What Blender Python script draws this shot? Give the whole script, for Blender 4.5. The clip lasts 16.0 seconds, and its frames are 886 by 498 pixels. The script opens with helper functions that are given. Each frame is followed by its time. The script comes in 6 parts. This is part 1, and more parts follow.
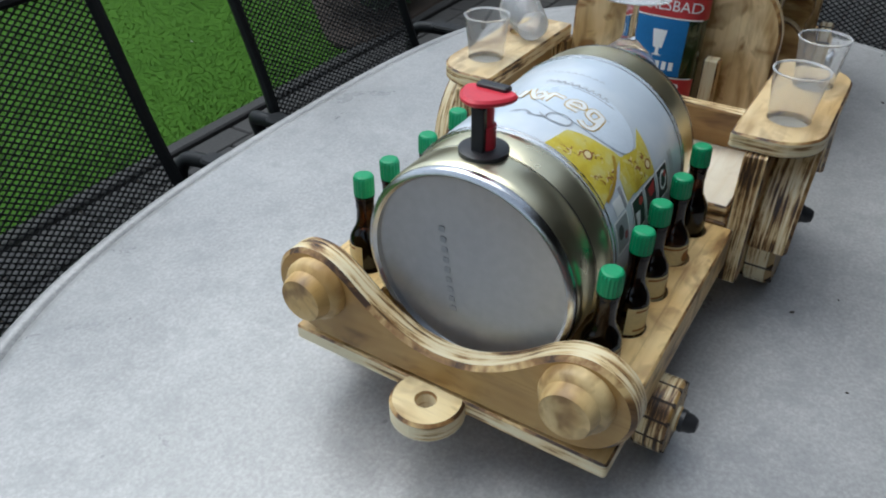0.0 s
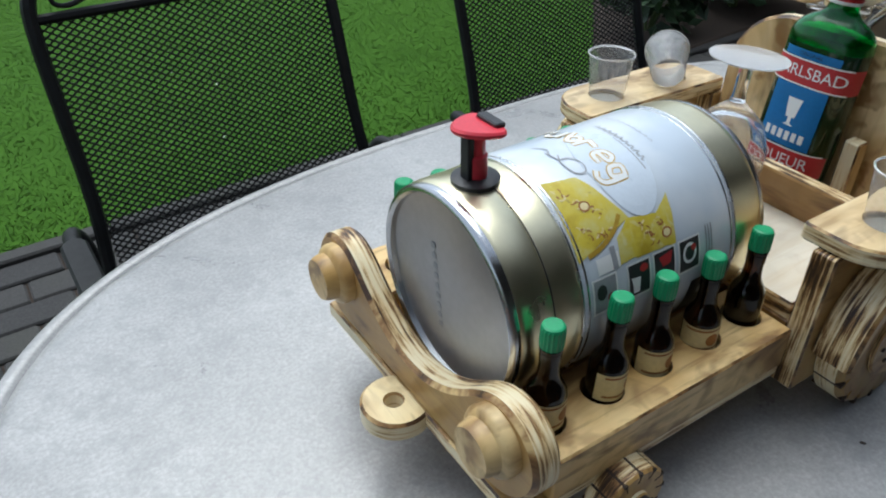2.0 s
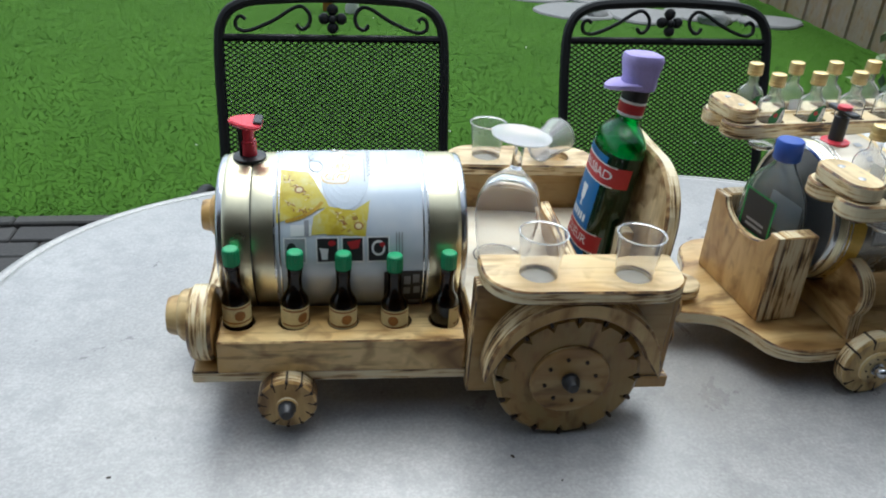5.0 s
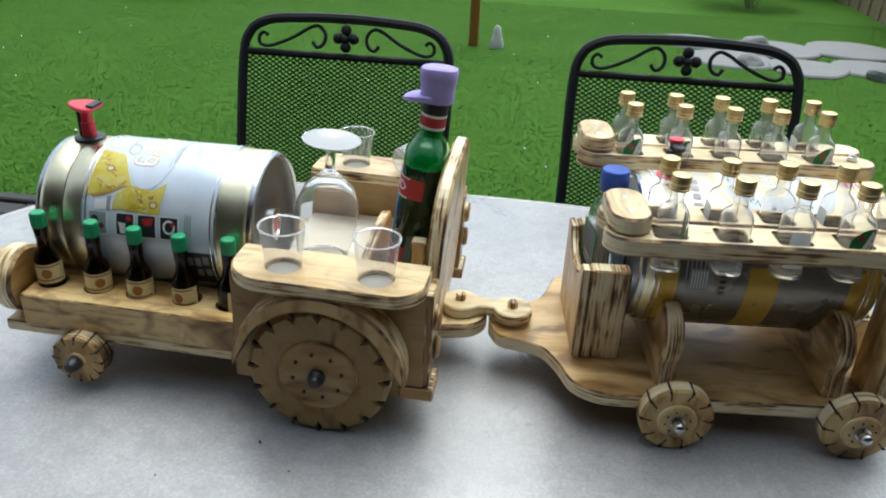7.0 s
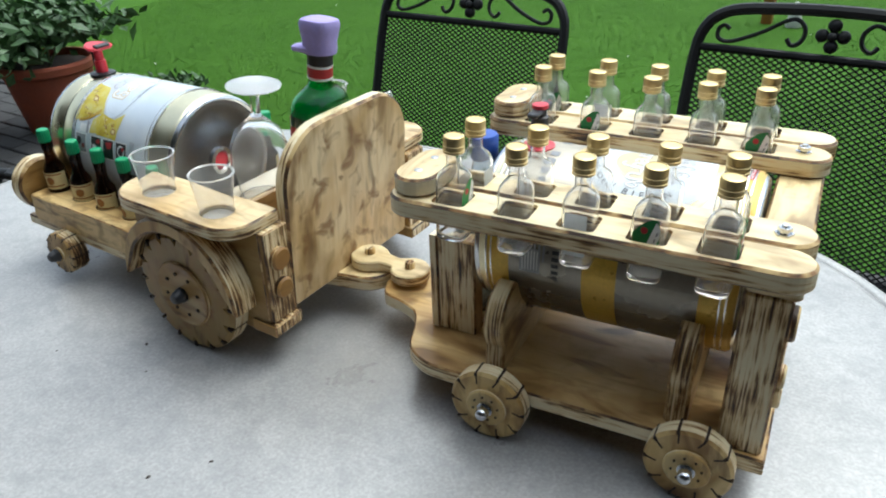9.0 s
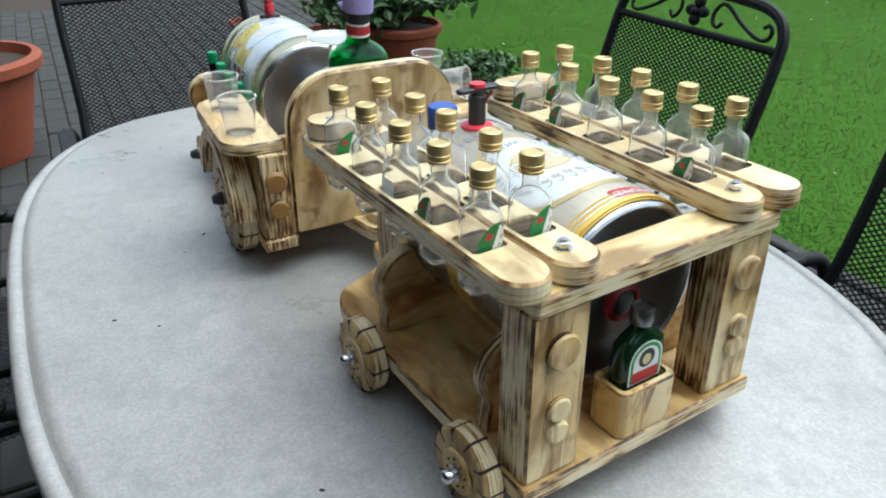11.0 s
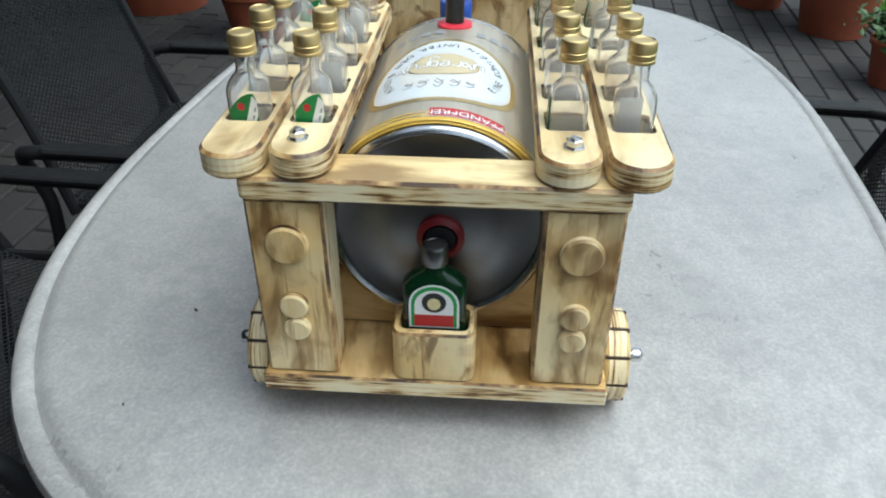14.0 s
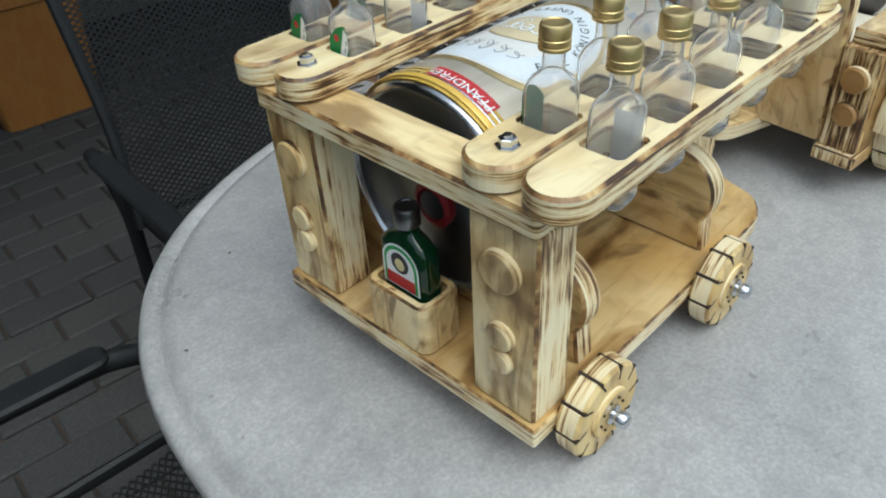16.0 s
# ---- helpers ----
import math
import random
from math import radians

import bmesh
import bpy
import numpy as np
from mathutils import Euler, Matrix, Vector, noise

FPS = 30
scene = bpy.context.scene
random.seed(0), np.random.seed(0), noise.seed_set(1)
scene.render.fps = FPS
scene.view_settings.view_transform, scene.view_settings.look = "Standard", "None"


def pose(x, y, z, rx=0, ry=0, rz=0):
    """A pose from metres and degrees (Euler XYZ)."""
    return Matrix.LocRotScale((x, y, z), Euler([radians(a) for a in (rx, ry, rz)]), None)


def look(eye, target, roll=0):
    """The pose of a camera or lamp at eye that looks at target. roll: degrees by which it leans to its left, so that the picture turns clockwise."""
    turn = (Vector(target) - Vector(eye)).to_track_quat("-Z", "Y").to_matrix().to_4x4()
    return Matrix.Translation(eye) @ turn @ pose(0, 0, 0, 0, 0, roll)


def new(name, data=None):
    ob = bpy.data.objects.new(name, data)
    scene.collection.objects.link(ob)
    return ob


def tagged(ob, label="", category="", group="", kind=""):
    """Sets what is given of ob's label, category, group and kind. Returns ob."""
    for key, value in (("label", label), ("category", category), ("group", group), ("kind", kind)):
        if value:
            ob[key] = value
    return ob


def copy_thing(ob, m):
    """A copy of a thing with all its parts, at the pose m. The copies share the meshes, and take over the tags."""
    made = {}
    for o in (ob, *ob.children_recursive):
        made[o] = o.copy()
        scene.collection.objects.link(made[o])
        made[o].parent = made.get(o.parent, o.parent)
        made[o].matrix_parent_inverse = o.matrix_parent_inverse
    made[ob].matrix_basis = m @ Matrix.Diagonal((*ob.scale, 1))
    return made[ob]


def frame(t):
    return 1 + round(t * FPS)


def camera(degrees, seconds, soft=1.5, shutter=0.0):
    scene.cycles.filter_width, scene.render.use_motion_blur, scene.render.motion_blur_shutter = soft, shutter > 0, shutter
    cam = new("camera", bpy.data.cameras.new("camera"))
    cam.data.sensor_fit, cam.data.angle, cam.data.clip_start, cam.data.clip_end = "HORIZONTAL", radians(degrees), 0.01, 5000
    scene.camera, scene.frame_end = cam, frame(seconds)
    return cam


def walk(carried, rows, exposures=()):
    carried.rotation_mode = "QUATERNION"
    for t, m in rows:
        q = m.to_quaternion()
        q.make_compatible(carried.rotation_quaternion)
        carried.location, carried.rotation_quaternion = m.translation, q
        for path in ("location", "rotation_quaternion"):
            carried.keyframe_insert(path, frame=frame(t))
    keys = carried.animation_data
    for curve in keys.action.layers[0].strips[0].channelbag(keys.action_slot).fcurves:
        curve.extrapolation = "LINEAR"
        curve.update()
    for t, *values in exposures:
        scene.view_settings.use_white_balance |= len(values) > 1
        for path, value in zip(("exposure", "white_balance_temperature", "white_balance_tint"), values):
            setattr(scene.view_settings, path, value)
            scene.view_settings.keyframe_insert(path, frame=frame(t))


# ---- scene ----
cam = camera(60.7, 16.0, soft=2.0)
PATH = [
    (0, (-0.3361, -0.2214, 0.4887), (1.0222, 0.6465, -0.6954), -0.76),
    (0.5, (-0.2677, -0.2675, 0.4859), (0.9060, 0.8120, -0.7213), -1.04),
    (1, (-0.2340, -0.3230, 0.4911), (0.7738, 0.9347, -0.6932), -0.68),
    (1.5, (-0.2201, -0.3195, 0.4877), (0.7601, 0.9593, -0.6970), -0.52),
    (2, (-0.2157, -0.3664, 0.5024), (0.6861, 0.9965, -0.6505), -0.50),
    (2.5, (-0.2015, -0.4980, 0.5234), (0.5886, 0.9627, -0.5911), 0.30),
    (3, (-0.1700, -0.5746, 0.5363), (0.5429, 0.9578, -0.5331), -0.19),
    (3.5, (-0.1077, -0.5970, 0.5216), (0.4566, 0.9940, -0.5509), 1.80),
    (4, (-0.0283, -0.6206, 0.5309), (0.4185, 1.0240, -0.5159), 1.51),
    (4.5, (0.0488, -0.6665, 0.5410), (0.4177, 1.0127, -0.4809), 2.37),
    (5, (0.1485, -0.7514, 0.5611), (0.3914, 0.9679, -0.4314), 2.77),
    (5.2, (0.1825, -0.7636, 0.5623), (0.4207, 0.9589, -0.4259), 2.49),
    (7.3, (0.6071, -0.7840, 0.5483), (0.2502, 0.9561, -0.3706), 1.17),
    (7.5, (0.6350, -0.7623, 0.5414), (0.1837, 0.9451, -0.3972), -0.12),
    (8, (0.7289, -0.7108, 0.5309), (0.1057, 0.9349, -0.4195), -1.85),
    (8.2, (0.7776, -0.7014, 0.5434), (0.0401, 0.8885, -0.4200), -2.21),
    (8.5, (0.8785, -0.6780, 0.5374), (0.0189, 0.8635, -0.4032), -1.30),
    (9, (1.0110, -0.6295, 0.5320), (0.0511, 0.8298, -0.4421), -2.12),
    (9.2, (1.0420, -0.5919, 0.5239), (0.0220, 0.8280, -0.4474), -2.12),
    (11.3, (1.3371, -0.2915, 0.4966), (-0.2506, 0.3643, -0.5278), 0.20),
    (11.5, (1.3344, -0.2538, 0.4948), (-0.2499, 0.3329, -0.5754), 0.70),
    (12, (1.3723, -0.1814, 0.5097), (-0.2278, 0.3962, -0.5420), 1.23),
    (12.5, (1.4132, -0.1026, 0.5172), (-0.2409, 0.3338, -0.5188), 0.48),
    (13, (1.4169, -0.0439, 0.4924), (-0.3208, 0.0588, -0.4926), -3.38),
    (13.5, (1.3734, -0.0177, 0.4836), (-0.3591, 0.0123, -0.5152), -1.15),
    (14, (1.3843, 0.1117, 0.4680), (-0.2529, -0.1560, -0.6491), 0.18),
    (14.5, (1.3769, 0.2075, 0.4800), (-0.1937, -0.3617, -0.6197), -2.17),
    (15, (1.2904, 0.2602, 0.4587), (-0.1024, -0.5853, -0.7011), -3.17),
    (15.5, (1.2262, 0.3026, 0.4496), (0.0416, -0.7173, -0.7980), -4.31),
    (16, (1.1943, 0.3865, 0.4621), (0.2023, -0.8530, -0.7542), -3.46),
]
walk(cam, [(t, look(eye, target, roll)) for t, eye, target, roll in PATH],
     exposures=[(0.0, 0.16, 5820, 4), (3.0, 0.43, 5850, 4), (5.0, 0.62, 5880, 3), (7.5, 0.74, 5960, 3), (9.5, 0.84, 5940, 1), (11.5, 0.75, 5900, 0), (13.0, 0.62, 5900, 0), (14.0, 0.59, 5920, 0), (16.0, 0.26, 5860, 0)])

# ---- light: a bright overcast sky ----
world = bpy.data.worlds.new("sky")
scene.world = world
world.use_nodes = True
sky = world.node_tree.nodes.new("ShaderNodeTexSky")
sky.sky_type = "NISHITA"
sky.sun_disc = False
sky.sun_elevation, sky.sun_rotation = radians(67), radians(9)
sky.air_density, sky.dust_density, sky.ozone_density = 1.0, 3.0, 1.0
backing = world.node_tree.nodes["Background"]
backing.inputs["Strength"].default_value = 0.14
veil = world.node_tree.nodes.new("ShaderNodeHueSaturation")  # thin cloud takes most of the blue
veil.inputs["Saturation"].default_value = 0.44
world.node_tree.links.new(sky.outputs[0], veil.inputs["Color"])
world.node_tree.links.new(veil.outputs[0], backing.inputs["Color"])
sun_data = bpy.data.lights.new("sun", "SUN")
sun_data.energy, sun_data.angle, sun_data.color = 1.5, radians(60), (1.0, 0.96, 0.9)
sun = new("sun", sun_data)
sun.matrix_world = look((0.3, 1.8, 4.3), (0, 0, 0))

# ---- materials ----
GROUND = -0.72


class Nodes:
    """A short way to write a node material."""

    def __init__(self, name):
        self.m = bpy.data.materials.new(name)
        self.m.use_nodes = True
        self.t = self.m.node_tree
        self.b = self.t.nodes["Principled BSDF"]

    def add(self, kind, **kw):
        n = self.t.nodes.new("ShaderNode" + kind)
        for k, v in kw.items():
            if k in n.inputs:
                n.inputs[k].default_value = v
        return n

    def join(self, a, b):
        self.t.links.new(a, b)

    def coords(self, scale=(1, 1, 1), shift=True):
        tc = self.add("TexCoord")
        mp = self.add("Mapping")
        mp.inputs["Scale"].default_value = scale
        self.join(tc.outputs["Object"], mp.inputs["Vector"])
        if shift:
            info = self.add("ObjectInfo")
            mul = self.add("Math")
            mul.operation = "MULTIPLY"
            mul.inputs[1].default_value = 7.0
            self.join(info.outputs["Random"], mul.inputs[0])
            comb = self.add("CombineXYZ")
            for i in range(3):
                self.join(mul.outputs[0], comb.inputs[i])
            self.join(comb.outputs[0], mp.inputs["Location"])
        self.tc = tc
        return mp.outputs[0]

    def noise(self, vec, scale, detail=4.0, rough=0.55, distort=0.0):
        n = self.add("TexNoise", Scale=scale, Detail=detail, Roughness=rough, Distortion=distort)
        self.join(vec, n.inputs["Vector"])
        return n.outputs["Fac"]

    def ramp(self, fac, stops):
        r = self.add("ValToRGB")
        e = r.color_ramp.elements
        while len(e) < len(stops):
            e.new(0.5)
        for el, (p, c) in zip(e, stops):
            el.position = p
            el.color = (*c, 1) if isinstance(c, tuple) else (c, c, c, 1)
        self.join(fac, r.inputs[0])
        return r.outputs[0]

    def mix(self, fac, a, b, how="MIX"):
        n = self.add("MixRGB")
        n.blend_type = how
        for v, i in ((fac, 0), (a, 1), (b, 2)):
            if isinstance(v, (int, float)):
                n.inputs[i].default_value = v if i == 0 else (v, v, v, 1)
            elif isinstance(v, tuple):
                n.inputs[i].default_value = (*v, 1)
            else:
                self.join(v, n.inputs[i])
        return n.outputs[0]

    def math(self, how, a, b=0.0):
        n = self.add("Math")
        n.operation = how
        for v, i in ((a, 0), (b, 1)):
            if isinstance(v, (int, float)):
                n.inputs[i].default_value = v
            else:
                self.join(v, n.inputs[i])
        return n.outputs[0]

    def bump(self, height, strength, distance=0.002):
        n = self.add("Bump", Strength=strength, Distance=distance)
        self.join(height, n.inputs["Height"])
        self.join(n.outputs[0], self.b.inputs["Normal"])

    def set(self, **kw):
        for k, v in kw.items():
            name = k.replace("_", " ")
            if isinstance(v, tuple):
                self.b.inputs[name].default_value = (*v, 1)
            elif isinstance(v, (int, float)):
                self.b.inputs[name].default_value = v
            else:
                self.join(v, self.b.inputs[name])
        return self


def plain(name, colour, rough=0.5, metal=0.0, vary=0.12, scale=40.0, bump=0.1, coat=0.0):
    """Paint, plastic, paper or metal with slight mottling and fine relief."""
    n = Nodes(name)
    v = n.coords()
    big, small = n.noise(v, scale), n.noise(v, scale * 9, 3.0)
    lo, hi = tuple(c * (1 - vary) for c in colour), tuple(min(1, c * (1 + vary)) for c in colour)
    c = n.ramp(big, [(0.3, lo), (0.7, hi)])
    c = n.mix(0.35, c, n.ramp(small, [(0.35, lo), (0.65, hi)]))
    n.set(Base_Color=c, Metallic=metal, Coat_Weight=coat)
    n.set(Roughness=n.ramp(big, [(0.3, max(0.02, rough * 0.85)), (0.7, min(1.0, rough * 1.2))]))
    if bump:
        n.bump(small, bump, 0.0006)
    return n.m


def wood(name, thick, grain, light=(0.85, 0.70, 0.40), burn=0.72, edge=True, char=0.0, dabs=0.28, lines=0.35, size=1.0):
    """Flame-scorched, varnished plywood; thick and grain name the axes of the board."""
    n = Nodes(name)
    across = [60.0, 60.0, 60.0]
    across["xyz".index(grain)] = 5.0
    fine = n.noise(n.coords(tuple(across)), 1.0, 6.0, 0.6, 0.6)
    flat = n.coords()
    c = n.ramp(fine, [(0.28, tuple(x * y for x, y in zip(light, (0.90, 0.84, 0.74)))), (0.5, light), (0.75, tuple(min(1, x * 1.08) for x in light))])
    tone = n.noise(flat, 11.0, 3.0, 0.5, 0.4)
    c = n.mix(n.ramp(tone, [(0.44, 0.0), (0.66, 0.7 * min(1.0, burn + 0.1))]), c, tuple(x * y for x, y in zip(light, (0.80, 0.62, 0.34))))
    # flame marks: soft clouds drawn out along the grain, each with a darker heart
    sc = [30.0, 30.0, 30.0]
    sc["xyz".index(grain)] = 12.0
    v2 = n.coords(tuple(sc))
    cloud = n.noise(v2, 0.75 / size, 3.0, 0.5, 0.9)
    c = n.mix(n.ramp(cloud, [(0.47, 0.0), (0.62, 0.85 * burn)]), c, (0.36, 0.20, 0.058))
    c = n.mix(n.ramp(cloud, [(0.59, 0.0), (0.70, 0.85 * burn)]), c, (0.105, 0.045, 0.012))
    heart = n.noise(v2, 1.3 / size, 3.0, 0.5, 0.4)
    c = n.mix(n.ramp(heart, [(0.59, 0.0), (0.71, 0.78 * burn)]), c, (0.12, 0.052, 0.014))
    line = n.noise(n.coords(tuple(across)), 1.9, 5.0, 0.6, 0.5)
    c = n.mix(n.ramp(line, [(0.54, 0.0), (0.66, lines * burn)]), c, (0.26, 0.125, 0.035))
    dab = n.ramp(n.noise(flat, 40.0, 2.0, 0.5, 0.6), [(0.54, 0.0), (0.68, dabs * min(1.0, burn + 0.3))])
    c = n.mix(dab, c, (0.25, 0.12, 0.035))
    if edge:
        sepn = n.add("SeparateXYZ")
        n.join(n.tc.outputs["Normal"], sepn.inputs[0])
        side = n.math("LESS_THAN", n.math("ABSOLUTE", sepn.outputs["xyz".index(thick)]), 0.45)
        streak = [16.0, 16.0, 16.0]
        streak["xyz".index(thick)] = 330.0
        s2 = n.noise(n.coords(tuple(streak)), 1.0, 5.0, 0.65, 0.25)
        patch = n.math("MULTIPLY", n.math("SUBTRACT", n.noise(flat, 24.0, 2.0), 0.5), 0.55)
        band = n.ramp(n.math("ADD", n.math("ADD", s2, patch), char), [(0.45, (0.86, 0.75, 0.50)), (0.56, (0.72, 0.54, 0.27)), (0.62, (0.28, 0.145, 0.05)), (0.70, (0.04, 0.02, 0.009))])
        c = n.mix(side, c, band)
    n.set(Base_Color=c, Roughness=n.ramp(fine, [(0.3, 0.34), (0.7, 0.50)]), Coat_Weight=0.2, Coat_Roughness=0.25, Specular_IOR_Level=0.4)
    n.bump(n.mix(0.5, fine, cloud), 0.22, 0.0012)
    return n.m


def burnt_edge():
    """The arris of a board after the torch: dark brown, broken by bare wood."""
    n = Nodes("torched_board_edge")
    v = n.coords()
    f = n.noise(v, 30.0, 4.0, 0.6, 0.5)
    c = n.ramp(f, [(0.36, (0.66, 0.47, 0.21)), (0.48, (0.30, 0.16, 0.055)), (0.58, (0.06, 0.028, 0.011))])
    n.set(Base_Color=c, Roughness=0.45, Coat_Weight=0.2, Coat_Roughness=0.25)
    return n.m


def glass(name, colour=(1, 1, 1), rough=0.0, ior=1.45, haze=0.0):
    """Clear glass or plastic; haze is the share of milky scatter that whitens the walls."""
    n = Nodes(name)
    v = n.coords()
    n.set(Base_Color=colour, Roughness=rough, IOR=ior, Transmission_Weight=1.0 - haze)
    n.bump(n.noise(v, 110.0, 2.0), 0.10, 0.0008)
    return n.m


def thin_paper(name, colour):
    """A paper label that lets light through to its other side."""
    n = Nodes(name)
    c = n.ramp(n.noise(n.coords(), 120.0, 3.0), [(0.3, tuple(x * 0.9 for x in colour)), (0.7, colour)])
    out = n.t.nodes["Material Output"]
    back = n.add("BsdfTranslucent")
    both = n.add("MixShader", Fac=0.5)
    n.set(Base_Color=c, Roughness=0.6)
    n.join(c, back.inputs["Color"])
    n.join(n.b.outputs[0], both.inputs[1])
    n.join(back.outputs[0], both.inputs[2])
    n.join(both.outputs[0], out.inputs["Surface"])
    return n.m


WOOD_EDGE = burnt_edge()
WOOD_ZX = wood("scorched_plywood_flat", "z", "x", light=(0.68, 0.50, 0.24), burn=0.95, size=1.2, dabs=0.2)
WOOD_RAIL = wood("pale_scorched_rail", "z", "x", light=(0.86, 0.74, 0.46), burn=0.5, char=0.02, dabs=0.2)
WOOD_SHELF = wood("scorched_shelf", "z", "x", light=(0.78, 0.62, 0.36), burn=0.7, char=0.04)
WOOD_ZY = wood("scorched_plywood_cross", "z", "y", burn=0.62)
WOOD_XY = wood("scorched_plywood_upright", "x", "y", light=(0.72, 0.55, 0.27), burn=1.0, char=0.05)
WOOD_FRONT = wood("scorched_plywood_front", "x", "y", light=(0.46, 0.29, 0.10), burn=0.95, char=0.03)
WOOD_XZ = wood("scorched_plywood_post", "x", "z", burn=0.8, char=0.05, lines=0.95, size=0.85)
WOOD_LAMP = wood("turned_scorched_wood", "z", "x", light=(0.72, 0.54, 0.26), burn=0.9, edge=False)
WOOD_YZ = wood("scorched_plywood_wheel", "y", "z", light=(0.70, 0.53, 0.24), burn=1.0)
WOOD_WHEEL = wood("torched_front_wheel", "y", "z", light=(0.66, 0.49, 0.23), burn=0.85, char=0.12)
WOOD_PINE = wood("scorched_pine", "y", "x", light=(0.76, 0.56, 0.26), burn=0.9, edge=False, dabs=0.5, lines=0.7)
WOOD_LAYERS = wood("laminated_block", "x", "z", light=(0.60, 0.42, 0.19), burn=0.8, char=0.04)
WOOD_STRIPE = wood("scorched_plywood_layers", "y", "z", light=(0.50, 0.33, 0.13), burn=1.0, char=0.11)
WOOD_BACK = wood("scorched_plywood_seat", "x", "z", light=(0.80, 0.64, 0.37), burn=0.8, dabs=0.85, size=1.2)
WOOD_PALE = wood("pale_plywood", "z", "x", light=(0.86, 0.80, 0.66), burn=0.06)
WOOD_DARK = wood("scorched_wheel", "y", "z", light=(0.33, 0.225, 0.075), burn=1.0, dabs=0.9, size=0.8)
WOOD_FENDER = wood("scorched_fender", "y", "z", light=(0.60, 0.43, 0.19), burn=1.0, char=0.05)
WOOD_BOX = wood("streaked_box_board", "x", "z", burn=0.95, edge=False, lines=1.05, size=0.5)
WOOD_CAB = wood("scorched_cab_board", "y", "x", light=(0.42, 0.29, 0.12), burn=1.0, char=0.11)
WOOD_REST = wood("scorched_rest", "x", "y", light=(0.36, 0.21, 0.075), burn=1.0, char=0.08)
CHAR = plain("charred_wood", (0.035, 0.02, 0.012), 0.7, bump=0.3)
STEEL = plain("zinc_steel", (0.62, 0.63, 0.65), 0.22, 1.0, 0.08, 60)
TIN = plain("dull_tin", (0.42, 0.43, 0.45), 0.34, 0.8, 0.10, 14, 0.05)
# darker copy of the tin, shade of the keg ends in its colour; also a grey cap
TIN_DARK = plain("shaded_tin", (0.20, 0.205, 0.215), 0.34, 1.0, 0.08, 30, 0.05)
GOLD = plain("brass_lacquer", (0.86, 0.80, 0.56), 0.30, 1.0, 0.05, 20, 0.03)
CAPGOLD = plain("gold_cap", (0.74, 0.58, 0.29), 0.44, 1.0, 0.1, 90, 0.08)
SILVER_RING = plain("silver_ring", (0.8, 0.8, 0.8), 0.25, 1.0, 0.05, 50, 0.03)
RUBBER = plain("black_plastic", (0.022, 0.022, 0.024), 0.35, bump=0.1)
RED = plain("red_plastic", (0.70, 0.04, 0.065), 0.34, bump=0.06)
GREENCAP = plain("green_cap", (0.015, 0.30, 0.115), 0.4, bump=0.08)
BLUECAP = plain("blue_cap", (0.03, 0.09, 0.42), 0.38, bump=0.08)
PURPLE = plain("lilac_felt", (0.40, 0.34, 0.68), 0.8, bump=0.3)
CREAM = plain("cream_paper", (0.74, 0.64, 0.34), 0.6, vary=0.15)
ORANGE_INK = plain("orange_ink", (0.34, 0.15, 0.04), 0.6, vary=0.3)
WHITE_INK = plain("white_ink", (0.82, 0.83, 0.82), 0.45, vary=0.04)
KEG_WHITE = plain("white_tin_print", (0.68, 0.68, 0.66), 0.38, vary=0.05)
BLACK_INK = plain("black_ink", (0.02, 0.02, 0.022), 0.45)
DARK_RED = plain("dark_red_plastic", (0.22, 0.012, 0.018), 0.4)
RED_INK = plain("red_ink", (0.45, 0.025, 0.03), 0.45)
BLUE_INK = plain("blue_ink", (0.012, 0.15, 0.40), 0.4)
OVAL_INK = plain("pale_oval_ink", (0.66, 0.74, 0.83), 0.3, vary=0.05)
PALE_RING = plain("pale_ring_ink", (0.66, 0.71, 0.75), 0.4, vary=0.06)
ORANGE_CORNER = plain("orange_corner_ink", (0.75, 0.25, 0.04), 0.45)
TAUPE_PRINT = plain("taupe_metal_print", (0.27, 0.245, 0.20), 0.26, 0.7, vary=0.15, scale=18)
GOLD_INK = plain("gold_ink", (0.68, 0.45, 0.09), 0.3, 0.2, vary=0.08)
OCHRE_INK = plain("ochre_ink", (0.62, 0.40, 0.06), 0.3, 0.3, vary=0.2)
GREEN_INK = plain("green_ink", (0.03, 0.30, 0.07), 0.45, vary=0.2)
GREEN_LABEL = plain("green_label_paper", (0.012, 0.19, 0.045), 0.45, vary=0.25)
BEIGE_INK = plain("beige_ink", (0.62, 0.53, 0.34), 0.4, vary=0.1)
GREY_INK = plain("grey_ink", (0.30, 0.31, 0.33), 0.45)
MILKY = glass("milky_clear_glass", (1, 1, 1), 0.0, 1.24, 0.07)
CUP = glass("clear_plastic", (1, 1, 1), 0.0, 1.16, 0.10)
# white glare on the lying cup, put into its plastic as milky scatter
GLARE_PLASTIC = glass("glare_clear_plastic", (1, 1, 1), 0.05, 1.22, 0.18)
SCUFFED = glass("scuffed_clear_plastic", (1, 1, 1), 0.1, 1.3, 0.26)
WINE = glass("rinsed_clear_glass", (1, 1, 1), 0.0, 1.22, 0.06)
FLOOR_MARK = plain("dark_floor_mark", (0.12, 0.10, 0.08), 0.6)
BACK_LABEL = thin_paper("worn_back_label", (0.84, 0.87, 0.88))
FROST = plain("frosted_plastic", (0.38, 0.36, 0.31), 0.35, vary=0.15, scale=90)
BROWN_GLASS = glass("amber_bottle_glass", (0.035, 0.010, 0.002), 0.02, 1.45, 0.03)
BLUISH = glass("bluish_clear_glass", (0.88, 0.95, 1.0), 0.0, 1.42, 0.05)
GREEN_GLASS = glass("green_glass", (0.09, 0.56, 0.20), 0.0)
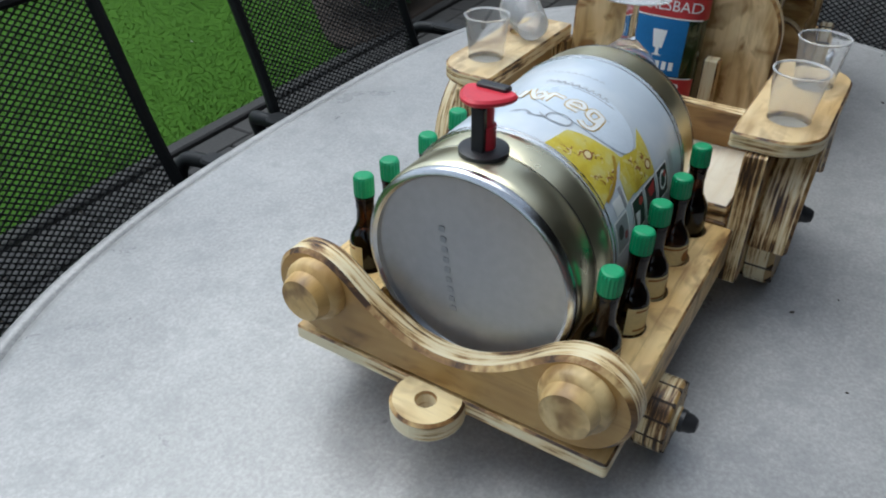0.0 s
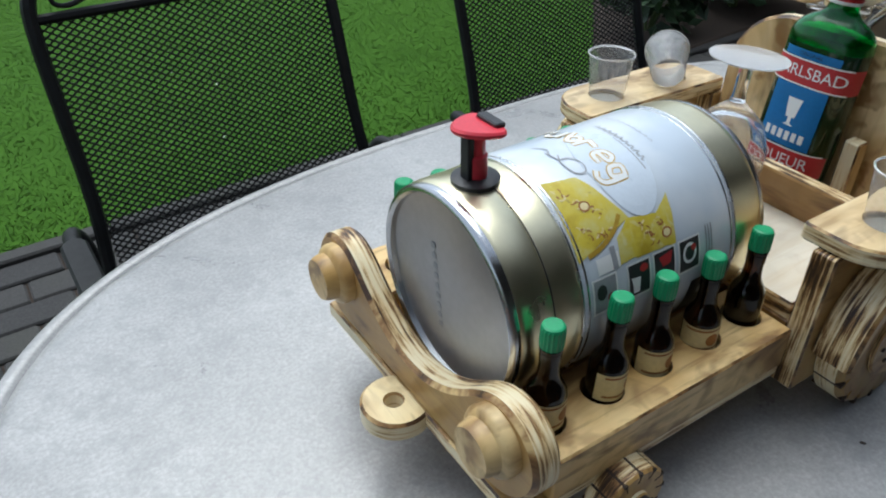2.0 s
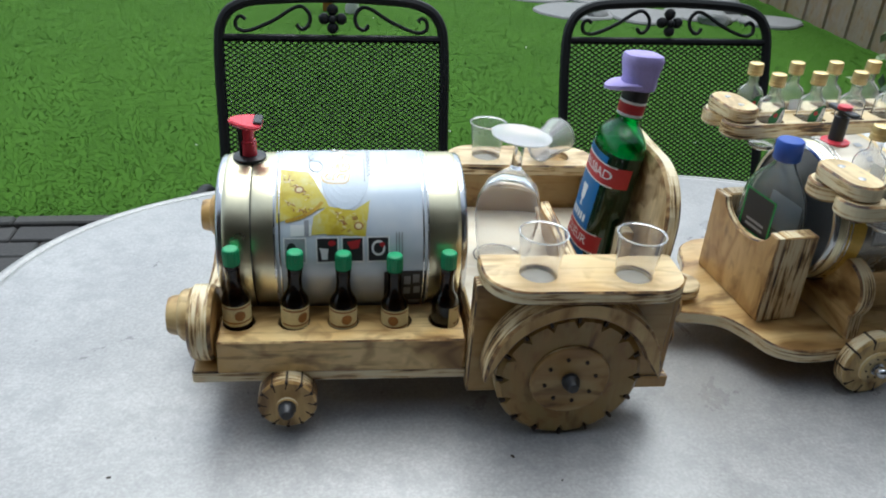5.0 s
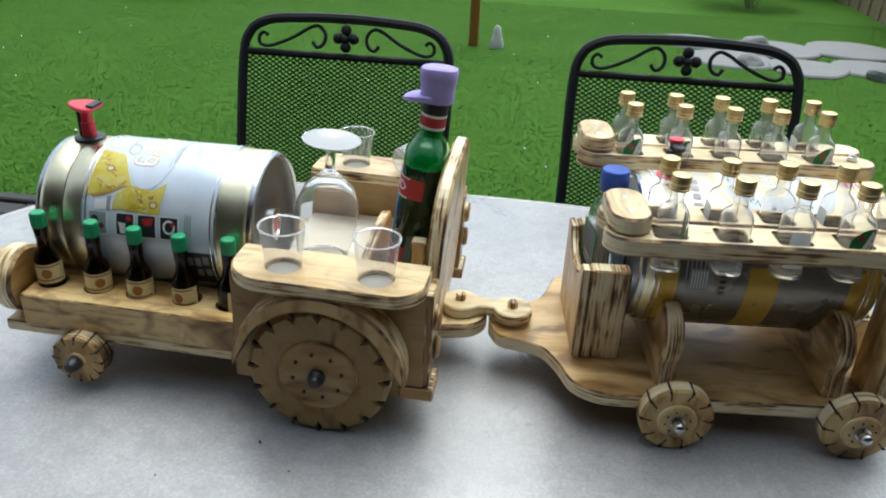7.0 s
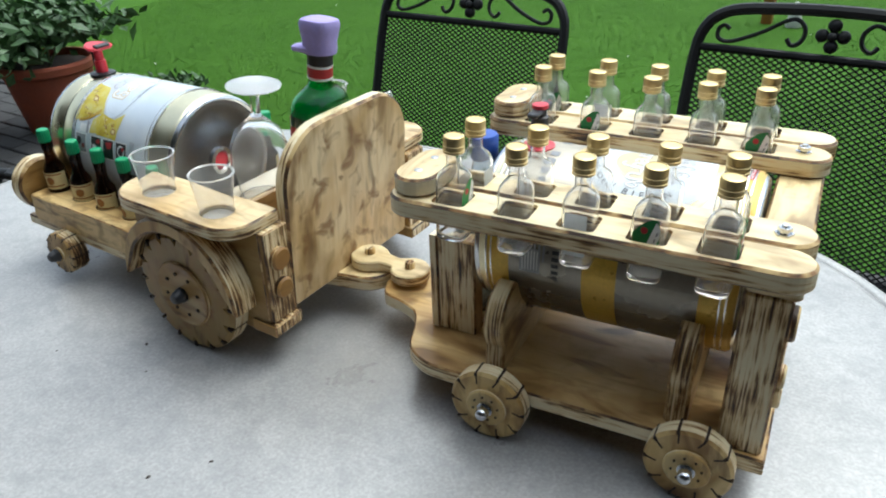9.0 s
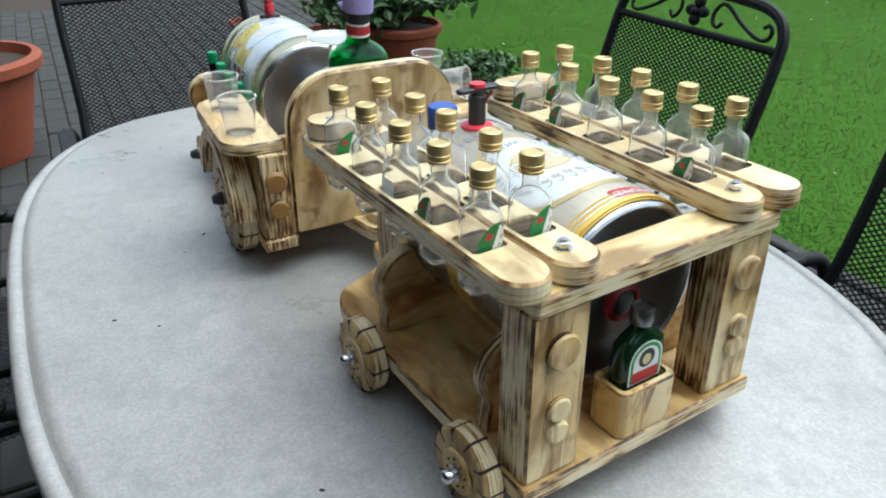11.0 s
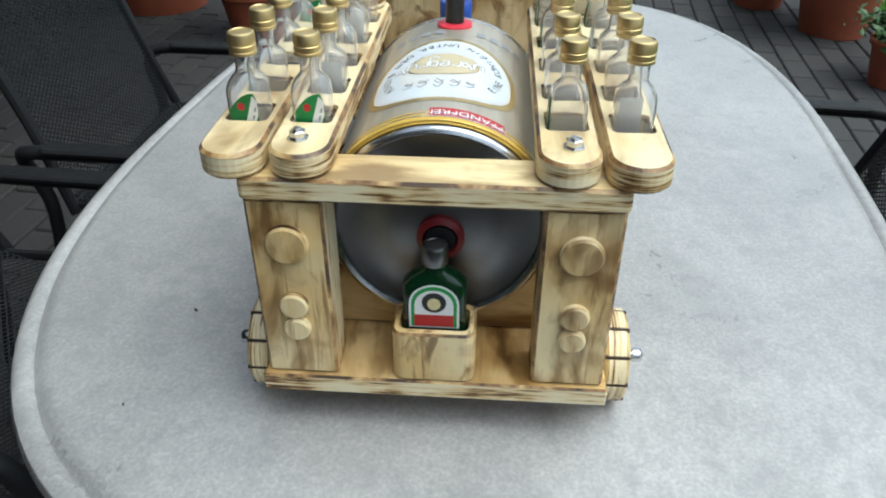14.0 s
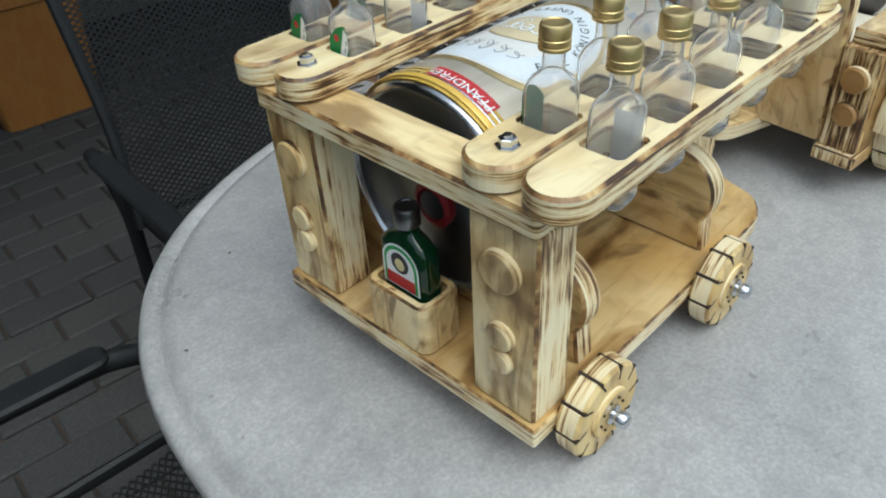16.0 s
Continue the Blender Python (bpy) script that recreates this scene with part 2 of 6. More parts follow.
GREEN_FULL = plain("full_green_bottle", (0.004, 0.026, 0.009), 0.09, bump=0.0, coat=0.15)
IRON = plain("black_painted_iron", (0.013, 0.014, 0.015), 0.5, 0.0, 0.2, 60, 0.25)
IRON.node_tree.nodes["Principled BSDF"].inputs["Specular IOR Level"].default_value = 0.25
TERRACOTTA = plain("terracotta", (0.31, 0.078, 0.036), 0.75, vary=0.2, scale=14, bump=0.3)
LEAF = plain("leaf_green", (0.055, 0.115, 0.035), 0.5, vary=0.5, scale=30)
LEAF_DARK = plain("dark_leaf", (0.026, 0.055, 0.022), 0.45, vary=0.5, scale=25)
LEAF_PALE = plain("pale_leaf", (0.16, 0.22, 0.09), 0.5, vary=0.4, scale=30)
PETAL = plain("red_petal", (0.62, 0.012, 0.012), 0.5, vary=0.25)
SOIL = plain("potting_soil", (0.045, 0.032, 0.024), 0.9, vary=0.4, bump=0.5)
ORANGE_WOOD = wood("oiled_larch", "x", "z", light=(0.27, 0.115, 0.028), burn=0.25, edge=False)
PALE_STONE = plain("whitish_stone", (0.55, 0.55, 0.52), 0.8, vary=0.2, scale=20, bump=0.3)
STONE = plain("pale_stone", (0.22, 0.22, 0.215), 0.8, vary=0.2, scale=8, bump=0.3)


def label_print():
    """Keg wrapper: pale blue and white clouds of print."""
    n = Nodes("keg_wrapper_print")
    v = n.coords()
    cloud = n.noise(v, 17.0, 3.0)
    c = n.ramp(cloud, [(0.36, (0.62, 0.70, 0.79)), (0.55, (0.73, 0.79, 0.85)), (0.70, (0.81, 0.84, 0.87))])
    n.set(Base_Color=c, Roughness=0.24, Metallic=0.12)
    n.bump(n.noise(v, 160.0), 0.05, 0.0004)
    return n.m


def yellow_print():
    """A busy little town view in yellow, pale and brown ink, too small to make out."""
    n = Nodes("yellow_town_print")
    v = n.coords()
    c = n.ramp(n.noise(v, 55.0, 3.0), [(0.30, (0.66, 0.60, 0.20)), (0.50, (0.66, 0.54, 0.06)), (0.70, (0.50, 0.36, 0.03))])
    pale = n.ramp(n.noise(v, 95.0, 3.0, 0.6, 0.6), [(0.60, 0.0), (0.68, 0.4)])
    c = n.mix(pale, c, (0.72, 0.70, 0.45))
    dark = n.ramp(n.noise(v, 150.0, 3.0, 0.6, 0.4), [(0.66, 0.0), (0.70, 0.5)])
    c = n.mix(dark, c, (0.30, 0.19, 0.05))
    n.set(Base_Color=c, Roughness=0.32)
    return n.m


def silver_print():
    """Keg wrapper: silver foil with soft vertical brushing."""
    n = Nodes("silver_wrapper_print")
    v = n.coords((6, 60, 60))
    c = n.ramp(n.noise(v, 1.0, 4.0), [(0.35, (0.48, 0.43, 0.35)), (0.65, (0.61, 0.56, 0.465))])
    n.set(Base_Color=c, Roughness=n.ramp(n.noise(v, 1.3, 3.0), [(0.3, 0.38), (0.7, 0.50)]), Metallic=0.6)
    return n.m


def table_top():
    """Cast stone-look table top: pale grey with fine speckle and faint clouds."""
    n = Nodes("pale_stone_laminate")
    v = n.coords()
    cloud = n.noise(v, 6.0, 6.0, 0.65, 0.5)
    speck = n.noise(v, 260.0, 3.0, 0.7)
    c = n.ramp(cloud, [(0.34, (0.285, 0.281, 0.272)), (0.52, (0.370, 0.364, 0.353)), (0.68, (0.455, 0.448, 0.435))])
    c = n.mix(0.36, c, n.ramp(speck, [(0.34, (0.24, 0.22, 0.225)), (0.52, (0.40, 0.40, 0.40)), (0.70, (0.60, 0.60, 0.595))]))
    grit = n.ramp(n.noise(v, 80.0, 3.0, 0.6), [(0.34, 0.3), (0.5, 0.0)])
    c = n.mix(grit, c, (0.27, 0.27, 0.272))
    mid = n.ramp(n.noise(v, 38.0, 4.0, 0.6), [(0.49, 0.0), (0.68, 0.46)])
    c = n.mix(mid, c, (0.25, 0.25, 0.25))
    dot = n.ramp(n.noise(v, 75.0, 1.0, 0.4), [(0.80, 0.0), (0.815, 0.6)])
    c = n.mix(dot, c, (0.16, 0.16, 0.16))
    n.set(Base_Color=c, Roughness=n.ramp(cloud, [(0.3, 0.26), (0.7, 0.38)]), Specular_IOR_Level=0.9)
    n.bump(speck, 0.05, 0.0003)
    return n.m


def paver_stone():
    n = Nodes("grey_concrete_paver")
    v = n.coords()
    info = n.add("ObjectInfo")
    isl = n.add("NewGeometry")
    pick = n.math("FRACT", n.math("ADD", info.outputs["Random"], isl.outputs["Random Per Island"]))
    c = n.ramp(pick, [(0.0, (0.028, 0.027, 0.028)), (0.5, (0.040, 0.039, 0.038)), (1.0, (0.056, 0.053, 0.050))])
    fine = n.noise(v, 140.0, 5.0, 0.7)
    c = n.mix(0.5, c, n.ramp(fine, [(0.3, (0.020, 0.020, 0.021)), (0.7, (0.075, 0.073, 0.070))]))
    moss = n.ramp(n.noise(v, 3.0, 4.0), [(0.55, 0.0), (0.75, 0.35)])
    c = n.mix(moss, c, (0.06, 0.065, 0.045))
    n.set(Base_Color=c, Roughness=0.85)
    n.bump(fine, 0.5, 0.002)
    return n.m


def lawn_ground():
    n = Nodes("lawn_soil")
    v = n.coords()
    c = n.ramp(n.noise(v, 2.2, 5.0), [(0.3, (0.042, 0.112, 0.010)), (0.7, (0.070, 0.165, 0.017))])
    c = n.mix(0.6, c, n.ramp(n.noise(v, 130.0, 4.0), [(0.3, (0.045, 0.118, 0.011)), (0.7, (0.072, 0.170, 0.019))]))
    n.set(Base_Color=c, Roughness=0.85, Specular_IOR_Level=0.08)
    n.bump(n.noise(v, 60.0), 0.2, 0.006)
    return n.m


def grass_blades():
    n = Nodes("grass_blades")
    v = n.coords()
    geo = n.add("NewGeometry")
    c = n.ramp(geo.outputs["Random Per Island"], [(0.0, (0.049, 0.134, 0.0105)), (1.0, (0.063, 0.154, 0.0155))])
    patch = n.ramp(n.noise(v, 3.2, 5.0, 0.6), [(0.38, 0.0), (0.62, 0.75)])
    c = n.mix(patch, c, (0.036, 0.108, 0.008))
    worn = n.ramp(n.noise(v, 6.5, 4.0, 0.6), [(0.58, 0.0), (0.72, 0.5)])
    c = n.mix(worn, c, (0.10, 0.185, 0.032))
    n.set(Base_Color=c, Roughness=0.6, Specular_IOR_Level=0.08)
    return n.m


YELLOW_PRINT = yellow_print()
LABEL1, LABEL2, TABLE, PAVER, LAWN, GRASS = label_print(), silver_print(), table_top(), paver_stone(), lawn_ground(), grass_blades()

# ---- shape helpers ----
D = 0.00113  # one drawing unit of the two wooden models, in metres


def thing(name, m=None, label="", category="", group="", kind=""):
    ob = new(name)
    ob.empty_display_size = 0.02
    if m is not None:
        ob.matrix_basis = m
    return tagged(ob, label, category, group, kind)


def part(name, bm, material, parent=None, label="", s=1.0, smooth=False):
    if s != 1.0:
        for v in bm.verts:
            v.co *= s
    if material is not None and smooth:
        for f in bm.faces:
            f.smooth = True
    me = bpy.data.meshes.new(name)
    bmesh.ops.recalc_face_normals(bm, faces=bm.faces[:])
    bm.to_mesh(me)
    bm.free()
    mats = material if isinstance(material, list) else [material]
    for x in mats:
        me.materials.append(x)
    ob = new(name, me)
    if smooth:
        me.set_sharp_from_angle(angle=radians(40))
    if parent is not None:
        ob.parent = parent
    if label:
        tagged(ob, label)
    return ob


def circle(cx, cy, r, n=32, a0=0.0, a1=360.0):
    full = abs(a1 - a0) >= 360
    return [(cx + r * math.cos(radians(a0 + (a1 - a0) * i / (n if full else n - 1))),
             cy + r * math.sin(radians(a0 + (a1 - a0) * i / (n if full else n - 1)))) for i in range(n)]


def rrect(x0, y0, x1, y1, r=2.0, n=5):
    """A rectangle with rounded corners; r may be one radius or four, from the corner at x0, y0 round."""
    rs = r if isinstance(r, (list, tuple)) else [r] * 4
    out = []
    for (cx, cy, sx, sy, a), q in zip(((x0, y0, 1, 1, 180), (x1, y0, -1, 1, 270), (x1, y1, -1, -1, 0), (x0, y1, 1, -1, 90)), rs):
        out += circle(cx + sx * q, cy + sy * q, q, max(2, n), a, a + 90)
    return out


def smooth_loop(pts, n=6):
    """A closed curve through the points."""
    out, m = [], len(pts)
    for i in range(m):
        p0, p1, p2, p3 = (Vector(pts[(i + k) % m]) for k in (-1, 0, 1, 2))
        for j in range(n):
            t = j / n
            q = 0.5 * (2 * p1 + (p2 - p0) * t + (2 * p0 - 5 * p1 + 4 * p2 - p3) * t * t + (3 * p1 - p0 - 3 * p2 + p3) * t ** 3)
            out.append((q.x, q.y))
    return out


def inset(loop, d):
    area = sum(a[0] * b[1] - b[0] * a[1] for a, b in zip(loop, loop[1:] + loop[:1]))
    s, out, m = (1 if area > 0 else -1), [], len(loop)
    for i in range(m):
        a, b, c = Vector(loop[i - 1]), Vector(loop[i]), Vector(loop[(i + 1) % m])
        e1, e2 = (b - a), (c - b)
        if e1.length < 1e-9 or e2.length < 1e-9:
            e1 = e2 = c - a
        n1, n2 = Vector((-e1.y, e1.x)).normalized(), Vector((-e2.y, e2.x)).normalized()
        nn = n1 + n2
        k = nn.length_squared
        nn = nn * (2 / k) if k > 0.6 else nn.normalized()
        out.append((b.x + s * d * nn.x, b.y + s * d * nn.y))
    return out


def prism(bm, loop, lo, hi, axis="z", bevel=0.8, holes=(), arris=0):
    """A board: the outline drawn out from lo to hi along the axis, with softened edges and holes through it."""
    put = {"z": lambda a, b, h: (a, b, h), "x": lambda a, b, h: (h, a, b), "y": lambda a, b, h: (a, h, b)}[axis]
    bevel = min(bevel, (hi - lo) * 0.4)
    levels = [(lo, bevel), (lo + bevel, 0.0), (hi - bevel, 0.0), (hi, bevel)] if bevel > 0 else [(lo, 0), (hi, 0)]

    def wall(lp, sign):
        rings = []
        for h, d in levels:
            pts = inset(lp, d * sign) if d else lp
            rings.append([bm.verts.new(put(a, b, h)) for a, b in pts])
        for k, (r0, r1) in enumerate(zip(rings, rings[1:])):
            for i in range(len(lp)):
                j = (i + 1) % len(lp)
                f = bm.faces.new((r0[i], r0[j], r1[j], r1[i]))
                f.material_index = arris if len(rings) == 4 and k != 1 else 0
        return rings[0], rings[-1]

    ends = [wall(loop, 1.0)] + [wall(h, -0.5) for h in holes]
    for k in (0, 1):
        if not holes:
            bm.faces.new(ends[0][k])
        else:
            edges = []
            for e in ends:
                ring = e[k]
                for i in range(len(ring)):
                    edges.append(bm.edges.get((ring[i], ring[(i + 1) % len(ring)])))
            bmesh.ops.triangle_fill(bm, use_beauty=True, use_dissolve=False, edges=edges)
    return bm


def board(name, loop, lo, hi, axis, material, parent, bevel=1.4, holes=(), label="", s=D):
    return part(name, prism(bmesh.new(), loop, lo, hi, axis, bevel, holes, 1), [material, WOOD_EDGE], parent, label, s)


def lathe(bm, profile, n=32, m=None, cap=True):
    """A turned body: profile of (radius, height), about z or, with m, about that pose's z."""
    rings = []
    for r, h in profile:
        if r < 1e-6:
            rings.append([bm.verts.new((m @ Vector((0, 0, h))) if m else (0, 0, h))])
        else:
            ring = []
            for i in range(n):
                a = 2 * math.pi * i / n
                p = Vector((r * math.cos(a), r * math.sin(a), h))
                ring.append(bm.verts.new(m @ p if m else p))
            rings.append(ring)
    for r0, r1 in zip(rings, rings[1:]):
        for i in range(n):
            j = (i + 1) % n
            if len(r0) == 1 and len(r1) == 1:
                continue
            if len(r0) == 1:
                bm.faces.new((r0[0], r1[j], r1[i]))
            elif len(r1) == 1:
                bm.faces.new((r0[i], r0[j], r1[0]))
            else:
                bm.faces.new((r0[i], r0[j], r1[j], r1[i]))
    if cap:
        for r in (rings[0], rings[-1]):
            if len(r) > 1:
                bm.faces.new(r)
    return bm


def loft(bm, sections, n=32, cap=True):
    """A body of superellipse sections: (half width x, half depth y, height, squareness)."""
    rings = []
    for hx, hy, h, p in sections:
        ring = []
        for i in range(n):
            a = 2 * math.pi * (i + 0.5) / n
            c, s = math.cos(a), math.sin(a)
            ring.append(bm.verts.new((hx * math.copysign(abs(c) ** (2 / p), c), hy * math.copysign(abs(s) ** (2 / p), s), h)))
        rings.append(ring)
    for r0, r1 in zip(rings, rings[1:]):
        for i in range(n):
            j = (i + 1) % n
            bm.faces.new((r0[i], r0[j], r1[j], r1[i]))
    if cap:
        bm.faces.new(rings[0])
        bm.faces.new(rings[-1])
    return bm


def tube(bm, pts, r, n=8, closed=False):
    """A round bar along a line of points."""
    pts = [Vector(p) for p in pts]
    rings, m = [], len(pts)
    up = None
    for i, p in enumerate(pts):
        a = pts[i - 1] if (i or closed) else p
        b = pts[(i + 1) % m] if (i < m - 1 or closed) else p
        d = (b - a).normalized()
        if up is None:
            up = Vector((0, 0, 1)) if abs(d.z) < 0.9 else Vector((1, 0, 0))
        side = d.cross(up).normalized()
        up = side.cross(d).normalized()
        rings.append([bm.verts.new(p + r * (math.cos(2 * math.pi * k / n) * side + math.sin(2 * math.pi * k / n) * up)) for k in range(n)])
    for i in range(m if closed else m - 1):
        r0, r1 = rings[i], rings[(i + 1) % m]
        for k in range(n):
            bm.faces.new((r0[k], r0[(k + 1) % n], r1[(k + 1) % n], r1[k]))
    if not closed:
        bm.faces.new(rings[0])
        bm.faces.new(rings[-1])
    return bm


def curve_pts(pts, n=6):
    """An open smooth line through 3D points."""
    q = [Vector(p) for p in pts]
    q = [2 * q[0] - q[1]] + q + [2 * q[-1] - q[-2]]
    out = []
    for i in range(1, len(q) - 2):
        p0, p1, p2, p3 = q[i - 1:i + 3]
        for j in range(n):
            t = j / n
            out.append(0.5 * (2 * p1 + (p2 - p0) * t + (2 * p0 - 5 * p1 + 4 * p2 - p3) * t * t + (3 * p1 - p0 - 3 * p2 + p3) * t ** 3))
    out.append(q[-2])
    return out


ALONG_X = pose(0, 0, 0, 0, 90, 0)      # turns a lathe's axis to +x
TO_NEAR = pose(0, 0, 0, 90, 0, 0)      # turns a lathe's axis to -y


def turned(name, profile, at, way, material, parent, n=32, label="", s=D, smooth=True):
    m = Matrix.Translation(at) @ way
    return part(name, lathe(bmesh.new(), profile, n, m), material, parent, label, s, smooth)


def letters(words, size):
    """Flat lettering as a list of vertices and faces, centred on its middle."""
    cu = bpy.data.curves.new("lettering", "FONT")
    cu.body, cu.size, cu.align_x, cu.align_y, cu.resolution_u = words, size, "CENTER", "CENTER", 3
    ob = bpy.data.objects.new("lettering", cu)
    scene.collection.objects.link(ob)
    me = bpy.data.meshes.new_from_object(ob.evaluated_get(bpy.context.evaluated_depsgraph_get()))
    verts, faces = [v.co.copy() for v in me.vertices], [tuple(p.vertices) for p in me.polygons]
    bpy.data.objects.remove(ob)
    bpy.data.curves.remove(cu)
    bpy.data.meshes.remove(me)
    return verts, faces


def mapped(name, verts, faces, put, material, parent, label="", s=D):
    """A thin printed layer: flat (u, v) geometry carried onto a surface by put(u, v)."""
    me = bpy.data.meshes.new(name)
    me.from_pydata([tuple(c * s for c in put(v[0], v[1])) for v in verts], [], faces)
    me.materials.append(material)
    ob = new(name, me)
    ob.parent = parent
    if label:
        tagged(ob, label)
    return ob


def sheet(u0, v0, u1, v1, nu=6, nv=6):
    verts = [(u0 + (u1 - u0) * i / nu, v0 + (v1 - v0) * j / nv) for j in range(nv + 1) for i in range(nu + 1)]
    faces = [(j * (nu + 1) + i, j * (nu + 1) + i + 1, (j + 1) * (nu + 1) + i + 1, (j + 1) * (nu + 1) + i) for j in range(nv) for i in range(nu)]
    return verts, faces


def ring_sheet(cu, cv, ru, rv, inner=0.0, n=40, steps=5):
    verts, faces = [], []
    for k in range(steps + 1):
        f = inner + (1 - inner) * k / steps
        verts += [(cu + ru * f * math.cos(2 * math.pi * i / n), cv + rv * f * math.sin(2 * math.pi * i / n)) for i in range(n)]
    for k in range(steps):
        for i in range(n):
            j = (i + 1) % n
            faces.append((k * n + i, k * n + j, (k + 1) * n + j, (k + 1) * n + i))
    return verts, faces


# ---- the garden: paving, lawn, walls and fences ----
LAWN_EDGE = 1.69


def flat(name, x0, y0, x1, y1, z, material, label, category="", n=1, thick=0.0):
    bm = bmesh.new()
    prism(bm, [(x0, y0), (x1, y0), (x1, y1), (x0, y1)], z - thick, z, "z", 0)
    return tagged(part(name, bm, material), label, category, kind="structure")


ground = flat("ground", -60, -60, 60, 60, GROUND - 0.06, LAWN, "green lawn running out to the edge of the garden", "ground", thick=0.3)
lawn = flat("lawn", -9, LAWN_EDGE + 0.05, 12, 11, GROUND - 0.004, LAWN, "short mown green lawn beside the patio", "lawn", thick=0.05)
bed = flat("patio_bed", -9, -6, 12, LAWN_EDGE, GROUND - 0.012, SOIL, "dark sand bed under the grey patio pavers", "ground", thick=0.04)

# grass blades: short near the patio, all one sheet of stuff
rng = np.random.default_rng(4)


def grass_patch(name, count, x0, x1, y0, y1, h):
    p = np.column_stack([rng.uniform(x0, x1, count), y0 + (y1 - y0) * rng.random(count) ** 1.35, np.full(count, GROUND - 0.006)])
    a = rng.uniform(0, 2 * np.pi, count)
    w = rng.uniform(0.0016, 0.0030, count)[:, None] * np.column_stack([np.cos(a), np.sin(a), 0 * a])
    tip = p + np.column_stack([rng.normal(0, 0.012, count), rng.normal(0, 0.012, count), rng.uniform(0.5, 1.2, count) * h])
    v = np.stack([p - w, p + w, tip], 1).reshape(-1, 3)
    me = bpy.data.meshes.new(name)
    me.vertices.add(count * 3)
    me.vertices.foreach_set("co", v.ravel())
    me.loops.add(count * 3)
    me.loops.foreach_set("vertex_index", np.arange(count * 3, dtype=np.int32))
    me.polygons.add(count)
    me.polygons.foreach_set("loop_start", np.arange(0, count * 3, 3, dtype=np.int32))
    me.update(calc_edges=True)
    me.normals_split_custom_set_from_vertices(np.tile((0.0, 0.0, 1.0), (count * 3, 1)))
    me.materials.append(GRASS)
    return tagged(new(name, me), "short mown green grass blades", "grass", kind="stuff")


grass_patch("grass", 620000, -4.8, 3.7, LAWN_EDGE + 0.03, 7.0, 0.008)

r9 = random.Random(9)
bm = bmesh.new()
for i in range(26):
    x, y = r9.uniform(-3.2, 3.2), r9.uniform(2.0, 6.5)
    lathe(bm, [(0.0045, 0.0), (0.006, 0.002), (0.0025, 0.004), (0.0, 0.004)], 7, pose(x, y, GROUND + 0.008, r9.uniform(-25, 25), r9.uniform(-25, 25), 0))
tagged(part("daisy_heads", bm, WHITE_INK), "tiny white daisies scattered in the lawn", "daisies", kind="stuff")

# stone edging between patio and lawn
edging = thing("edging_stone", None, "grey concrete edging between patio and lawn", "edging", kind="structure")
for i in range(14):
    bm = bmesh.new()
    prism(bm, rrect(-6 + i * 1.0, LAWN_EDGE, -5.004 + i * 1.0, LAWN_EDGE + 0.055, 0.006, 2), GROUND - 0.1, GROUND + 0.012, "z", 0.006)
    part("kerb", bm, PAVER, edging)

# boundary: a board fence to the side, a dark bed with shrubs at the back, an unseen house wall added on the near side
FENCE = wood("weathered_fence", "x", "z", light=(0.30, 0.24, 0.19), burn=0.4, edge=False)
fence = thing("fence", None, "weathered brown upright board fence along the lawn", "fence", kind="structure")
for i in range(62):
    bm = bmesh.new()
    y = 0.5 + i * 0.145
    prism(bm, rrect(y, GROUND - 0.05, y + 0.137, GROUND + 1.55 + 0.01 * math.sin(i * 3.1), 0.006, 2), 3.76 - 0.015 * (i % 2), 3.785 - 0.015 * (i % 2), "x", 0.003)
    part("board", bm, FENCE, fence)
for z in (0.25, 1.3):
    bm = bmesh.new()
    prism(bm, rrect(3.79, GROUND + z, 3.84, GROUND + z + 0.08, 0.005, 2), 0.5, 9.5, "y", 0.002)
    part("rail", bm, FENCE, fence)
back_fence = thing("fence", None, "old grey picket fence at the end of the lawn", "fence", kind="structure")
for i in range(74):
    bm = bmesh.new()
    x = -4.5 + i * 0.115
    prism(bm, [(x, GROUND - 0.05), (x + 0.09, GROUND - 0.05), (x + 0.09, GROUND + 0.8), (x + 0.045, GROUND + 0.86), (x, GROUND + 0.8)], 8.6, 8.62, "y", 0.003)
    part("picket", bm, FENCE, back_fence)
# unseen canopy and walls, added and kept dark to block sky and bounced light
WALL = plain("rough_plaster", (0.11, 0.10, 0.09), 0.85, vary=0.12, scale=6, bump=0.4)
canopy = flat("ceiling_canopy", -3.6, -3.2, 4.6, -0.95, GROUND + 2.2, WALL, "unseen plain canopy added to shade the near patio", "canopy", thick=0.12)
wall_side = flat("wall_side", 4.6, -3.5, 4.8, 0.4, GROUND + 4.4, WALL, "unseen plain wall added beside the patio", "wall", thick=4.45)
wall = flat("wall_house", -7, -3.5, 9, -3.2, GROUND + 6.0, WALL, "unseen plain house wall added behind the patio", "wall", thick=6.05)


